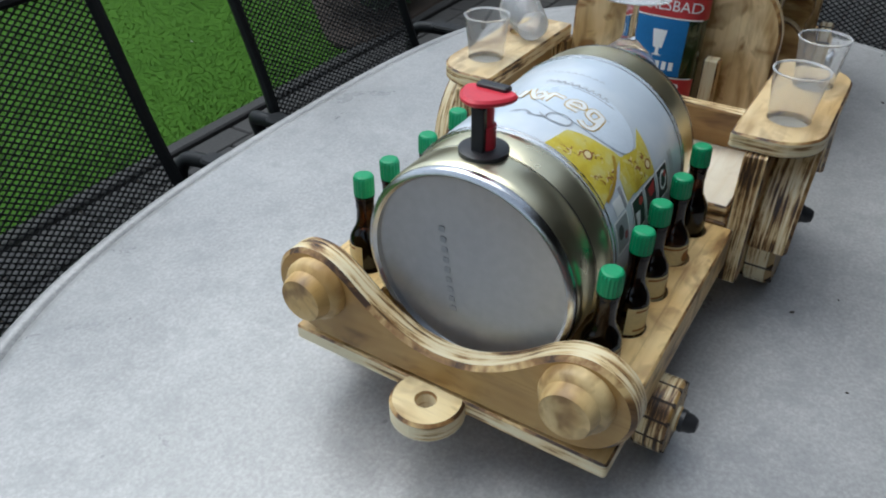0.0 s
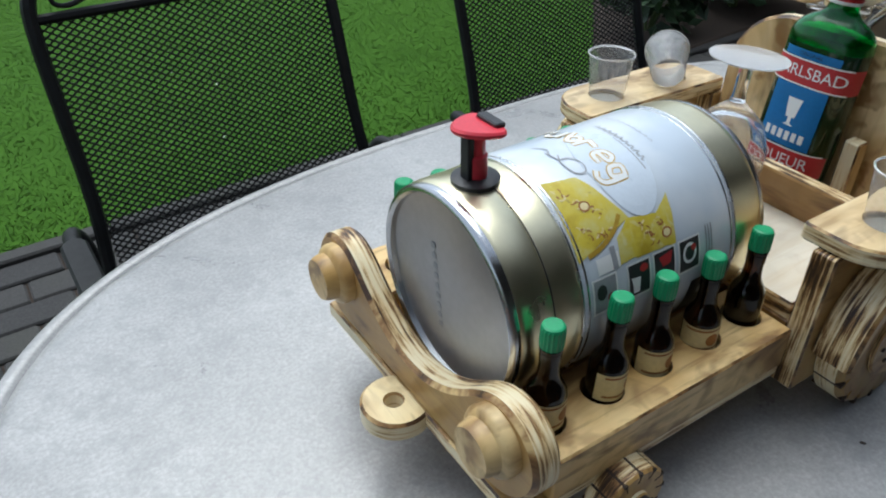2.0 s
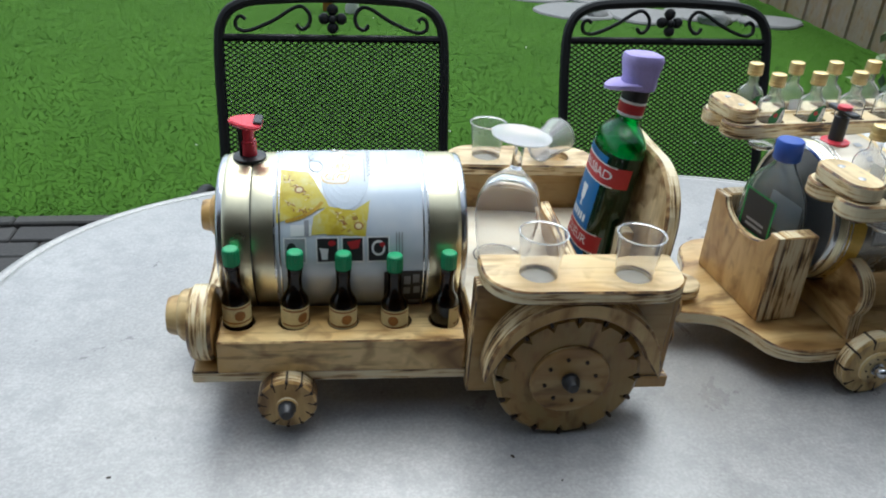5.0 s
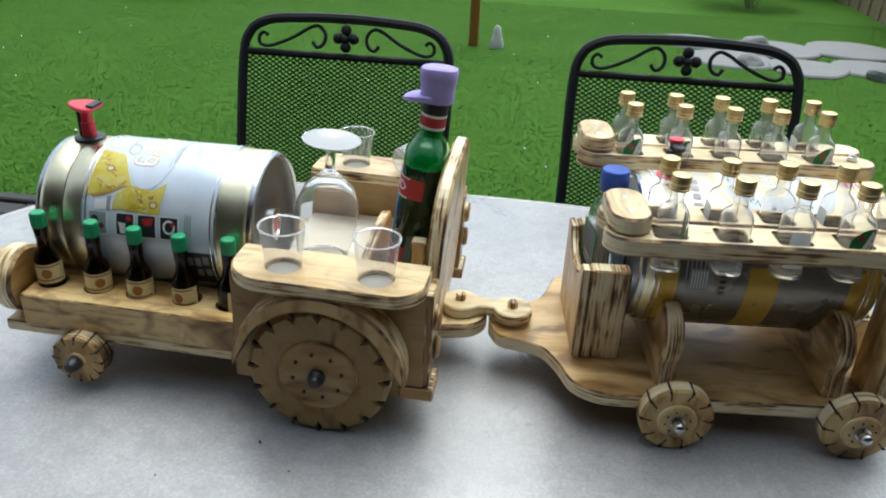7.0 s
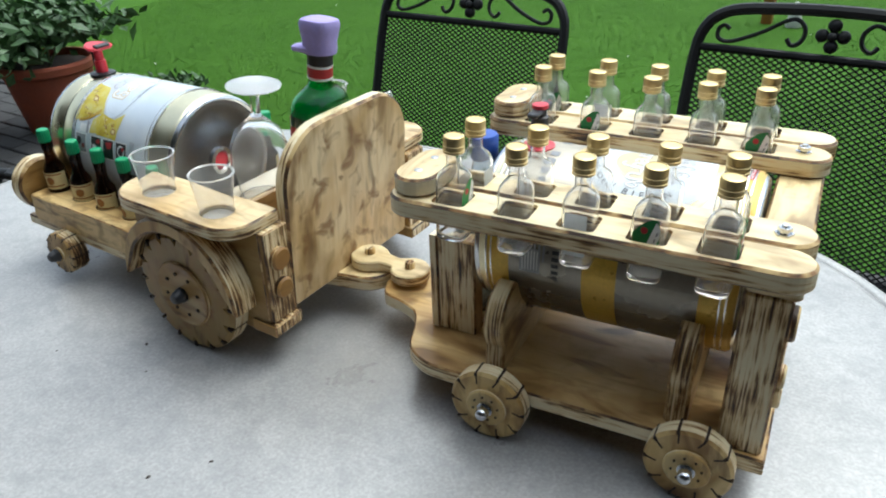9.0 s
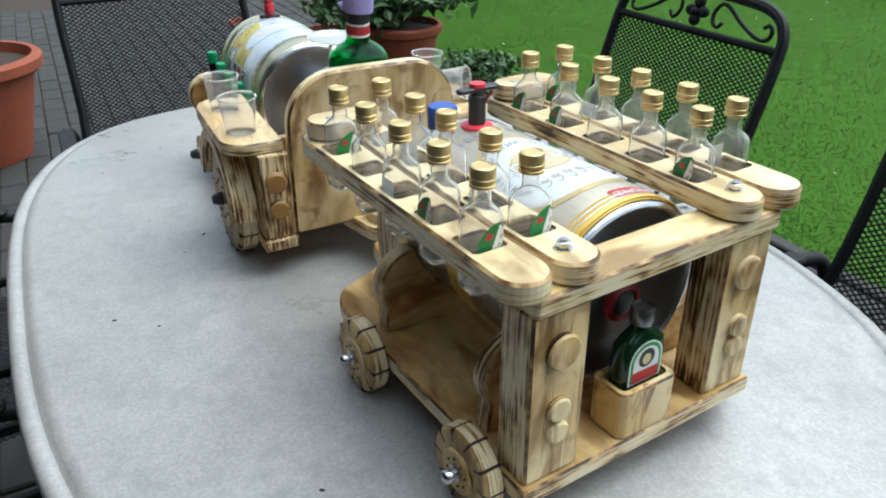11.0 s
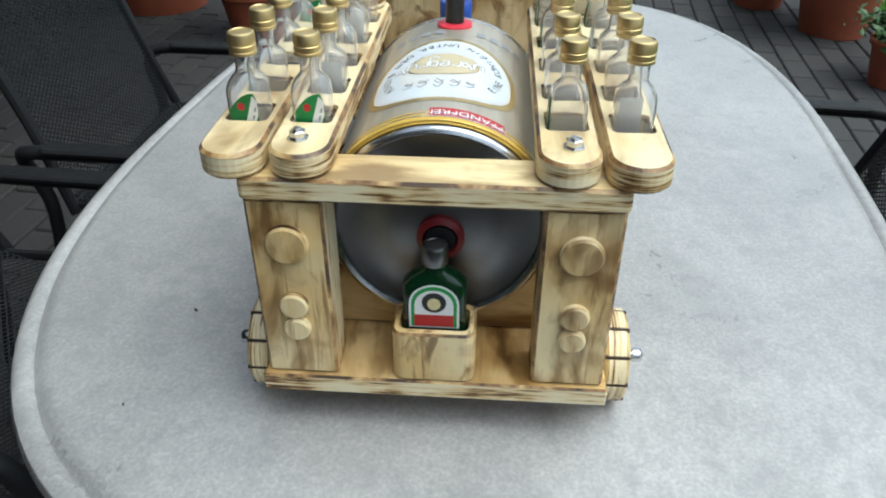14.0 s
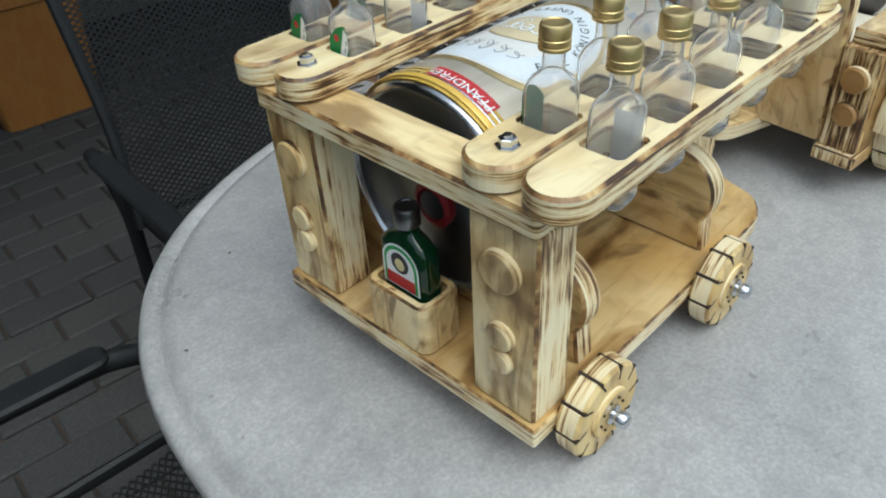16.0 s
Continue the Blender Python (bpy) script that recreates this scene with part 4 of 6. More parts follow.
# ---- the wooden trailer ----
TRAILER = pose(0.5514, -0.0034, 0, 0, 0, 5.4)
trailer = thing("wooden_trailer", TRAILER, "handmade scorched plywood trailer holding a keg and glass bottles", "model trailer")
half = [(-24, 10), (-14, 30), (8, 37), (30, 48), (44, 74), (54, 100), (76, 115), (100, 118)]
loop = [(-24, -10)] + [(x, -y) for x, y in half[1:]]
base = loop + [(367, -118), (367, 118)] + [(x, y) for x, y in reversed(half)]


def soften(pts, n=4):
    q = curve_pts([(x, y, 0) for x, y in pts], n)
    return [(p.x, p.y) for p in q]


base = soften(loop) + [(366, -118), (367, -117), (367, 117), (366, 118)] + soften(list(reversed(half)))
board("base_plate", base, 35, 50, "z", WOOD_ZX, trailer, bevel=1.6)
for s in (-1, 1):
    for x in (152 + 4 * s, 315):
        tractor_wheel("trailer_wheel", x, s * 127, 34, 17, 18, NUT, 10, WOOD_YZ, trailer, s, 38, 0.06)
    a, b = (-114, -66) if s < 0 else (66, 114)
    board("rear_post", rrect(a, 50, b, 188, 2), 330, 363, "x", WOOD_XZ, trailer, bevel=2)
    for z, r in ((157, 13.5), (110, 9.5), (91, 9)):
        part("rear_light", lathe(bmesh.new(), [(r, -1), (r, 3.5), (r - 1.5, 5), (0, 5)], 24, Matrix.Translation((363, s * 90, z)) @ ALONG_X), WOOD_XZ, trailer, "round wooden tail light", D, True)
    # double rails for the small bottles
    for y, x1 in ((78, 370), (118, 372)):
        holes = [rrect(x - 13, s * y - 12.2, x + 13, s * y + 12.2, 2, 2) for x in (113, 165, 214, 264, 311)]
        lp = circle(78, s * y, 18.5, 14, 90, 270) + circle(x1 - 18.5, s * y, 18.5, 14, -90, 90)
        board("bottle_rail", lp, 204.3, 220.5, "z", WOOD_RAIL, trailer, bevel=2, holes=holes, label="long plywood rail with square bottle holes")
    lp = circle(80, s * 82, 18, 12, 180, 360) + circle(80, s * 114, 18, 12, 0, 180)
    lp = lp if s > 0 else circle(80, -114, 18, 12, 180, 360) + circle(80, -82, 18, 12, 0, 180)
    board("rail_tie", lp, 220.7, 236, "z", WOOD_ZY, trailer, bevel=2, label="rounded plywood tie across both rails")
    for y in (84, 112):
        part("screw", lathe(bmesh.new(), [(3.4, 0), (3.4, 0.5), (2.6, 0.9), (0, 1.0)], 12, Matrix.Translation((80, s * y, 235.8))), TIN, trailer, "", D, True)
    bolt = part("bolt", lathe(bmesh.new(), [(6.8, 0), (6.8, 1.2), (5.0, 1.3), (5.0, 5.2), (4.4, 5.6), (2.6, 5.7), (2.6, 7.0), (0, 7.2)], 6, Matrix.Translation((347, s * 80, 220.3))), STEEL, trailer, "zinc bolt and nut", D)
board("cross_bar", rrect(331, -115, 367, 115, 4), 188.3, 204, "z", WOOD_ZY, trailer, bevel=2)
for x in (141, 297):
    saddle = [(-104, 50), (104, 50)] + circle(74, 95, 33, 16, -35, 118) + [(77 * math.cos(a), 149 - 76 * math.sin(a)) for a in [radians(q) for q in range(50, 131, 10)]] + circle(-74, 95, 33, 16, 62, 215)
    board("keg_saddle", saddle, x - 9, x + 9, "x", WOOD_XY, trailer, bevel=2, label="curved plywood keg saddle")
# bottle box at the front, with a dipped front board
dip = [(-61, 50.1), (61, 50.1), (61, 147)] + [(42 * math.cos(a) - 4, 148 - 22 * math.sin(a)) for a in [radians(q) for q in range(0, 181, 15)]] + [(-61, 149)]
board("box_front", dip, 57.5, 66, "x", WOOD_LAYERS, trailer, bevel=1.5, label="dipped front board of the bottle box")
for s in (-1, 1):
    a, b = (-61.3, -44) if s < 0 else (44, 61.3)
    board("box_side", rrect(66.2, 50.1, 104, 149 - (s > 0), [1, 1, 3, 3]), a, b, "y", WOOD_LAYERS, trailer, bevel=1.5, label="laminated box side with dark burnt layers")
# small box at the back
board("small_box", rrect(330, -28, 366, 28, 8, 6), 50.1, 91, "z", WOOD_BOX, trailer, bevel=1.6, holes=[rrect(336.5, -22.5, 359.5, 22.5, 4, 4)], label="small hollow box with rounded corners")
board("box_floor", rrect(66.3, -43.8, 103, 43.8, 1), 50.1, 59.8, "z", WOOD_ZY, trailer)
board("small_box_floor", rrect(337, -22, 359, 22, 3), 50.2, 59.8, "z", WOOD_ZY, trailer)


# ---- kegs ----
R0, L0 = 75.5, 220.0


def keg(name, m, label, front_band, rear_band, wrap, disc, band=GOLD):
    """A five-litre party keg lying on its side; its axis runs along +x from the front rim."""
    k = thing(name, m, label, "beer keg")
    way = ALONG_X

    def turn(nm, prof, mat, lab="", n=64):
        return part(nm, lathe(bmesh.new(), prof, n, way, False), mat, k, lab, D, True)

    f, b = front_band, L0 - rear_band
    turn("body", [(71, 4), (73.2, 6), (73.8, 10), (73.8, f * 0.55), (72.9, f * 0.58), (73.8, f * 0.62), (74.4, f - 4), (74.4, f + 3)], GOLD, "brass-lacquered front end")
    turn("rear_band", [(74.4, b - 3), (74.4, b + 4), (73.8, b + 8), (73.8, L0 - 10), (73.2, L0 - 6), (71, L0 - 4)], band, "brass-lacquered rear end")
    turn("wrapper", [(74.4, f), (75.4, f + 3), (75.5, f + 30), (75.5, b - 30), (75.4, b - 3), (74.4, b)], wrap, "printed wrapper")
    for x in (f - 1, b + 1, f + 3.5, b - 3.5):
        turn("ring", [(74.2, x - 0.9), (75.9, x - 0.7), (76.1, x), (75.9, x + 0.7), (74.2, x + 0.9)], SILVER_RING)
    turn("front_rim", [(66.5, 6), (67, 1), (69, -0.8), (71.5, 0), (72.8, 2), (72.5, 5.5)], STEEL, "rolled steel rim")
    turn("rear_rim", [(72.5, L0 - 5.5), (72.8, L0 - 2), (71.5, L0), (69, L0 + 0.8), (67, L0 - 1), (66.5, L0 - 6)], STEEL, "rolled steel rim")
    turn("front_end", [(67, 5), (64, 5.6), (62, 7), (0.001, 6.4)], disc, "flat tin end")
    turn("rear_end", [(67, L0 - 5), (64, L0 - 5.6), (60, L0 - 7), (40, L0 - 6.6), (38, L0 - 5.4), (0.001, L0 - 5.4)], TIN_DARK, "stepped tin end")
    return k


def around(x0, r=R0 + 0.35):
    """Carries (along the axis, along the girth) onto a keg; girth 0 is the top, negative towards the near side."""
    return lambda u, v: (x0 + u, math.sin(v / r) * r, math.cos(v / r) * r)


KEG1 = pose(16 * D, -11 * D, 144.5 * D)
keg1 = keg("beer_keg", KEG1, "brass and pale blue party keg lying on the tractor bed", 51, 36, LABEL1, TIN)
tap = part("tap_base", lathe(bmesh.new(), [(15, 0), (15, 3), (12, 4.2), (0, 4.2)], 24, Matrix.Translation((26, 3, 73))), RUBBER, keg1, "black rubber vent seal", D, True)
part("tap_stem", lathe(bmesh.new(), [(7, 0), (7, 16), (5.6, 17), (5.6, 34), (0, 34)], 18, Matrix.Translation((26, 3, 75))), RED, tap, "red plastic vent stem", D, True)
part("stem_rib", prism(bmesh.new(), rrect(17.5, -1.2, 22, 7.2, 1), 76, 104, "z", 0.5), RUBBER, tap, "", D)
bm = bmesh.new()
prism(bm, smooth_loop([(0.82 * x, 0.82 * y) for x, y in ((-19, 0), (-15, -9), (-4, -17), (10, -20), (17, -13), (18, 0), (17, 13), (10, 20), (-4, 17), (-15, 9))], 4), 0, 4.2, "z", 1.4)
bmesh.ops.transform(bm, matrix=Matrix.Translation((25, 3, 106)) @ pose(0, 0, 0, 0, 6, 0), verts=bm.verts)
part("tap_head", bm, RED, tap, "flat red plastic vent knob", D)
bm = bmesh.new()
prism(bm, rrect(-5, -10, 3, 10, 2), 0, 3.0, "z", 0.8)
bmesh.ops.transform(bm, matrix=Matrix.Translation((37, 3, 108.4)) @ pose(0, 0, 0, 0, 6, 0), verts=bm.verts)
part("tap_tab", bm, RUBBER, tap, "", D)
part("outlet_ring", lathe(bmesh.new(), [(15, 0), (15, 6), (11, 7), (9, 4), (9, 0)], 24, Matrix.Translation((L0 - 6, -1, -1)) @ ALONG_X, False), STEEL, keg1, "outlet ring", D, True)
part("outlet_plug", lathe(bmesh.new(), [(9, 0), (9, 5), (0, 6)], 20, Matrix.Translation((L0 - 6, -1, -1)) @ ALONG_X), RED, keg1, "red outlet plug", D, True)

keg2_local = pose(108 * D, 0, 149 * D)
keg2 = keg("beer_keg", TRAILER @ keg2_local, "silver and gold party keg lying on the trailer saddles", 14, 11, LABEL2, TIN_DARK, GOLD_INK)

tap = part("tap_base", lathe(bmesh.new(), [(14, 0), (14, 3), (11, 4.2), (0, 4.2)], 24, Matrix.Translation((31, 0, 73.5))), RED, keg2, "red vent seal", D, True)
part("tap_stem", lathe(bmesh.new(), [(7.5, 0), (7.5, 26), (5.5, 27), (5.5, 32), (0, 32)], 18, Matrix.Translation((31, 0, 76))), RUBBER, tap, "black plastic vent stem", D, True)
part("tap_bar", prism(bmesh.new(), rrect(26, -21, 36, 21, 4.8), 106, 110, "z", 1), RUBBER, tap, "black cross handle", D)
part("tap_button", lathe(bmesh.new(), [(7, 0), (7, 3), (0, 4)], 18, Matrix.Translation((31, 0, 110))), RED, tap, "red button", D, True)
part("outlet_ring", lathe(bmesh.new(), [(16, 0), (16, 5), (12, 7), (10, 4), (10, 0)], 24, Matrix.Translation((L0 - 6, 2, -8)) @ ALONG_X, False), DARK_RED, keg2, "red outlet ring", D, True)
part("outlet_plug", lathe(bmesh.new(), [(10, 0), (10, 6), (0, 7)], 20, Matrix.Translation((L0 - 6, 2, -8)) @ ALONG_X), RUBBER, keg2, "black outlet plug", D, True)

# printing on the first keg: yellow flags, a row of pictures, bars for lettering
put1 = around(0.0)


def ribbon(pts, w, n=5):
    """A brush stroke of even width through the points of a flat drawing."""
    q = [Vector((p.x, p.y)) for p in curve_pts([(a, b, 0) for a, b in pts], n)]
    verts, faces = [], []
    for i, p in enumerate(q):
        d = q[min(i + 1, len(q) - 1)] - q[max(i - 1, 0)]
        d = Vector((-d.y, d.x)).normalized() * w * 0.5
        verts += [tuple(p + d), tuple(p - d)]
    for i in range(len(q) - 1):
        faces.append((2 * i, 2 * i + 1, 2 * i + 3, 2 * i + 2))
    return verts, faces


def polygon_sheet(corners, n=16, wave=0.6):
    """A four-cornered patch, divided so that it can be bent round a keg."""
    a, b, c, d = (Vector(p) for p in corners)
    verts = []
    for j in range(n + 1):
        for i in range(n + 1):
            p = (a.lerp(b, i / n)).lerp(d.lerp(c, i / n), j / n)
            verts.append((p.x + wave * noise.noise(Vector((p.x * 0.17, p.y * 0.17, 1.0))), p.y + wave * noise.noise(Vector((p.x * 0.17, p.y * 0.17, 7.0)))))
    faces = [(j * (n + 1) + i, j * (n + 1) + i + 1, (j + 1) * (n + 1) + i + 1, (j + 1) * (n + 1) + i) for j in range(n) for i in range(n)]
    return verts, faces


for corners in ([(54, -22), (80, -26), (98, -62), (52, -76)], [(84, -71), (98, -61), (96, -86), (82, -87)], [(97, -62), (120, -66), (118, -88), (95, -87)], [(119, -66), (133, -57), (129, -89), (117, -88)]):
    mapped("yellow_field", *polygon_sheet(corners), put1, YELLOW_PRINT, keg1, "printed yellow field with tiny drawings")
mapped("pale_oval", *ring_sheet(112, -26, 22, 39, 0.0, 40, 6), around(0.0, R0 + 0.42), OVAL_INK, keg1, "pale blue printed oval")
mapped("ribbon_print", *ribbon([(60, -75), (72, -72), (84, -66), (92, -58)], 3.0, 8), around(0.0, R0 + 0.48), OCHRE_INK, keg1, "ochre printed edge")
mapped("column_print", *sheet(64, -88, 82, -78, 3, 4), around(0.0, R0 + 0.5), WHITE_INK, keg1)
mapped("column_print", *sheet(76, -88, 80, -74, 2, 4), around(0.0, R0 + 0.55), GREY_INK, keg1)
pm = random.Random(21)
for u0, v0, u1, v1, count in ((60, -32, 80, -56, 22), (58, -60, 84, -66, 16), (106, -68, 112, -86, 14), (118, -68, 126, -84, 8)):
    for i in range(count):  # tiny unreadable drawings and words on the yellow
        f = i / count
        u, v, a, w = u0 + (u1 - u0) * f + pm.uniform(-3, 3), v0 + (v1 - v0) * f + pm.uniform(-3, 3), pm.uniform(0, 3.1), pm.uniform(1.0, 2.4)
        c, d = w * math.cos(a), w * math.sin(a)
        mapped("print_mark", *ribbon([(u - c, v - d), (u + 0.4 * d, v - 0.4 * c), (u + c, v + d)], pm.uniform(0.6, 1.3), 2), around(0.0, R0 + 0.55), ORANGE_INK if i % 3 else CREAM, keg1)
for u, v in ((72, -46), (123, -80)):
    mapped("print_mark", *ring_sheet(u, v, 4.2, 3.6, 0.0, 14, 2), around(0.0, R0 + 0.6), CREAM, keg1)
    mapped("print_mark", *ring_sheet(u, v, 4.2, 3.6, 0.7, 14, 1), around(0.0, R0 + 0.65), ORANGE_INK, keg1)
# swung script strokes, drawn as plain shapes: white with a thin ochre edge
STROKES = ([(0, 12), (2, 6), (6, 1), (9, 6), (6, 9), (3, 6)], [(0, 9), (0, 2), (4, 0), (8, 3), (8, 9), (8, 0)], [(0, 0), (0, 9), (3, 8), (7, 9)],
           [(8, 8), (2, 9), (1, 3), (6, 1), (8, 8), (8, -4), (4, -7), (0, -5)], [(1, 5), (8, 6), (6, 10), (1, 8), (1, 2), (7, 1)], [(0, 0), (1, 9), (4, 9), (8, 8)])
for i, dv in enumerate((38, 24, 10, -4, -18, -32)):
    pts = [(100 + 1.3 * b + 0.06 * abs(dv - 5), dv + 5 - a * 1.3) for a, b in STROKES[(i * 5 + 2) % 6]]
    for k, (w, mt, lift) in enumerate(((4.6, OCHRE_INK, 0.5), (3.1, WHITE_INK, 0.65))):
        mapped("script_stroke", *ribbon(pts, w), around(0.0, R0 + lift), mt, keg1)
for pts in ([(79, 2), (81, -8), (88, -10), (92, -18), (89, -25), (82, -23), (80, -12), (84, -4)], [(78, 14), (83, 6), (80, 0)]):
    mapped("script_stroke", *ribbon(pts, 1.0), around(0.0, R0 + 0.5), GREY_INK, keg1)
for i in range(9):  # a small handwritten line with its rule
    v = 12 - i * 5.2
    mapped("script_stroke", *ribbon([(131, v + 2), (135, v), (131.5, v - 1.2), (133, v - 2.6)], 0.8, 3), around(0.0, R0 + 0.5), GREY_INK, keg1)
    mapped("script_stroke", *ribbon([(149, v + 12), (151, v + 10), (149.5, v + 8.8)], 0.6, 3), around(0.0, R0 + 0.5), GREY_INK, keg1)
mapped("print_line", *sheet(129, -38, 129.7, -6, 1, 8), around(0.0, R0 + 0.5), GREY_INK, keg1)
for k, u in enumerate((67.5, 95.5, 117.5, 140)):
    mapped("picture_frame", *sheet(u - 10, -113, u + 10, -89, 2, 5), around(0.0, R0 + 0.45), WHITE_INK, keg1)
    mapped("picture", *sheet(u - 8.7, -111.5, u + 8.7, -90.5, 2, 5), around(0.0, R0 + 0.6), GREY_INK if k == 0 else BLACK_INK, keg1)
    if k == 0:
        mapped("picture_spot", *ring_sheet(u - 3, -99, 4, 5, 0.0, 14, 2), around(0.0, R0 + 0.75), BLACK_INK, keg1)
        mapped("picture_spot", *ring_sheet(u + 4, -104, 2.6, 3, 0.0, 14, 2), around(0.0, R0 + 0.75), DARK_RED, keg1)
    elif k == 1:
        mapped("picture_spot", *polygon_sheet([(u - 7, -99), (u + 1, -100), (u, -110), (u - 5, -110)], 4), around(0.0, R0 + 0.75), WHITE_INK, keg1)
        mapped("picture_spot", *ring_sheet(u + 4, -95, 3.4, 2.6, 0.0, 12, 2), around(0.0, R0 + 0.75), RED_INK, keg1)
    elif k == 2:
        mapped("picture_spot", *polygon_sheet([(u - 5, -94), (u + 7, -92), (u + 5, -100), (u - 2, -101)], 4), around(0.0, R0 + 0.75), RED_INK, keg1)
    else:
        mapped("picture_spot", *ring_sheet(u, -100, 6.2, 7.2, 0.68, 20, 2), around(0.0, R0 + 0.75), WHITE_INK, keg1)
        mapped("picture_spot", *ring_sheet(u + 3.5, -97, 2.4, 2.4, 0.0, 10, 1), around(0.0, R0 + 0.8), RED_INK, keg1)
for u in (156, 158.5, 161):
    mapped("print_line", *sheet(u - 0.5, -108, u + 0.5, -86, 1, 8), around(0.0, R0 + 0.5), GREY_INK, keg1)
mapped("band_seam", *sheet(29.4, -170, 30.2, 170, 1, 60), around(0.0, 73.75), BLACK_INK, keg1, "dark pressed seam")
mapped("dark_panel", *sheet(145, -165, 183, -123, 3, 10), around(0.0, R0 + 0.45), BLACK_INK, keg1, "black printed panel")
for u, v in ((158, -134), (166, -134), (174, -132), (166, -148), (175, -147)):
    mapped("letter_bar", *sheet(u - 3, v - 5, u + 3, v + 5, 1, 3), around(0.0, R0 + 0.6), GREY_INK, keg1)
# faint stamp of the fill date on the tin end
for i in range(9):
    bm = bmesh.new()
    prism(bm, rrect(20 - i * 1.0 - 2.0, 22 - i * 7.5, 20 - i * 1.0 + 2.4, 22 - i * 7.5 + 4.2, 0.6, 2), 6.15, 6.35, "x", 0)
    part("stamp_mark", bm, GREY_INK, keg1, "", D)

# printing on the second keg
put2 = around(0.0)


def dome_sheet(f, inner=0.0, n=64, steps=6):
    """A shield: round towards the front of the keg, blunt towards its rear."""
    verts, faces = [], []
    for k in range(steps + 1):
        q = f * (inner + (1 - inner) * k / steps)
        for i in range(n):
            c, d = math.cos(2 * math.pi * i / n), math.sin(2 * math.pi * i / n)
            p = 2.0 if c < 0 else 3.2
            verts.append((130 + (57 if c < 0 else 51) * q * math.copysign(abs(c) ** (2 / p), c), -3 + 51 * q * math.copysign(abs(d) ** (2 / p), d)))
    for k in range(steps):
        for i in range(n):
            j = (i + 1) % n
            faces.append((k * n + i, k * n + j, (k + 1) * n + j, (k + 1) * n + i))
    return verts, faces


mapped("oval_border", *dome_sheet(1.09, 0.9, 64, 2), put2, CAPGOLD, keg2, "thin gold border line")
mapped("oval_label", *dome_sheet(1.0), around(0.0, R0 + 0.5), KEG_WHITE, keg2, "white rounded label")
mapped("oval_ring", *dome_sheet(0.95, 0.62, 64, 4), around(0.0, R0 + 0.62), PALE_RING, keg2, "pale blue ring")
mapped("emblem", *ring_sheet(122, -3, 19, 25, 0.0, 40, 4), around(0.0, R0 + 0.66), BEIGE_INK, keg2, "beige oval with white script")
mapped("emblem_line", *ring_sheet(122, -3, 20, 26.2, 0.95, 40, 1), around(0.0, R0 + 0.7), CAPGOLD, keg2)
for i, dv in enumerate((24, 16, 8, 0, -8, -16, -24, -32)):
    pts = [(116 + 1.1 * b, dv + 1.5 - a * 0.8) for a, b in STROKES[(i * 5 + 1) % 6]]
    mapped("script_outline", *ribbon(pts, 2.6, 4), around(0.0, R0 + 0.74), GREY_INK, keg2)
    mapped("script_stroke", *ribbon(pts, 1.5, 4), around(0.0, R0 + 0.82), WHITE_INK, keg2)
for dv in (-24, -14, -3, 8, 18):  # a crest of leaves and scrolls, in thin lines
    q = 0.5 * abs(dv + 3)
    mapped("crest_mark", *ribbon([(150 + 0.2 * q, dv - 3), (157, dv + 2), (165 - 0.4 * q, dv - 1), (161, dv - 4)], 1.0, 4), around(0.0, R0 + 0.78), GREY_INK, keg2)
    mapped("crest_mark", *ribbon([(152, dv + 3), (158 - 0.2 * q, dv - 1), (153, dv - 4)], 0.8, 4), around(0.0, R0 + 0.78), GREY_INK, keg2)


def round_words(words, cu, cv, ru, rv, start, size, material, parent, step):
    """Words set letter by letter round an oval; letter tops point inwards."""
    for i, chx in enumerate(words):
        if chx == " ":
            continue
        a = radians(start + step * i)
        verts, faces = letters(chx, size)
        ca, sa = math.cos(a), math.sin(a)
        pts = [(cu + ru * ca - v.y * ca - v.x * sa, cv + rv * sa - v.y * sa + v.x * ca) for v in verts]
        mapped("letter", pts, faces, around(0.0, R0 + 0.8), material, parent)


round_words("EINE KÖNIGIN UNTER DEN BIEREN", 130, -3, 46, 41.5, 60, 8.6, BLACK_INK, keg2, 8.5)
part("gold_stripe", lathe(bmesh.new(), [(R0 + 0.1, 202), (R0 + 0.25, 202.3), (R0 + 0.25, 214), (R0 - 0.4, 215)], 64, ALONG_X, False), GOLD_INK, keg2, "gold printed band", D, True)
mapped("red_banner", *sheet(198, -6, 211, 43, 3, 8), put2, RED_INK, keg2, "red printed banner")
verts, faces = letters("PFANDFREI", 9.6)
mapped("banner_text", [(204.5 + v.y, 18.5 - v.x) for v in verts], faces, around(0.0, R0 + 0.6), WHITE_INK, keg2, "white printed lettering")
for side in (-1, 1):
    mapped("lower_print", *sheet(16, side * 96, 204, side * 205, 4, 24), around(0.0, R0 + 0.18), TAUPE_PRINT, keg2, "dark taupe printed lower side")
    mapped("code_panel", *sheet(44, side * 104, 62, side * 126, 2, 5), around(0.0, R0 + 0.45), GREY_INK, keg2)
    for k in range(6):
        mapped("code_line", *sheet(46 + k * 2.6, side * 106, 47.3 + k * 2.6, side * 124, 1, 5), around(0.0, R0 + 0.6), WHITE_INK, keg2)
    for k in range(5):
        mapped("letter_bar", *sheet(72, side * (102 + k * 6), 78, side * (105.5 + k * 6), 1, 2), around(0.0, R0 + 0.45), BLACK_INK, keg2)
mapped("gold_panel", *sheet(98, -200, 126, -100, 3, 18), put2, OCHRE_INK, keg2, "gold printed column")
mapped("gold_panel", *sheet(14, -200, 34, -100, 3, 18), put2, OCHRE_INK, keg2, "gold printed column")
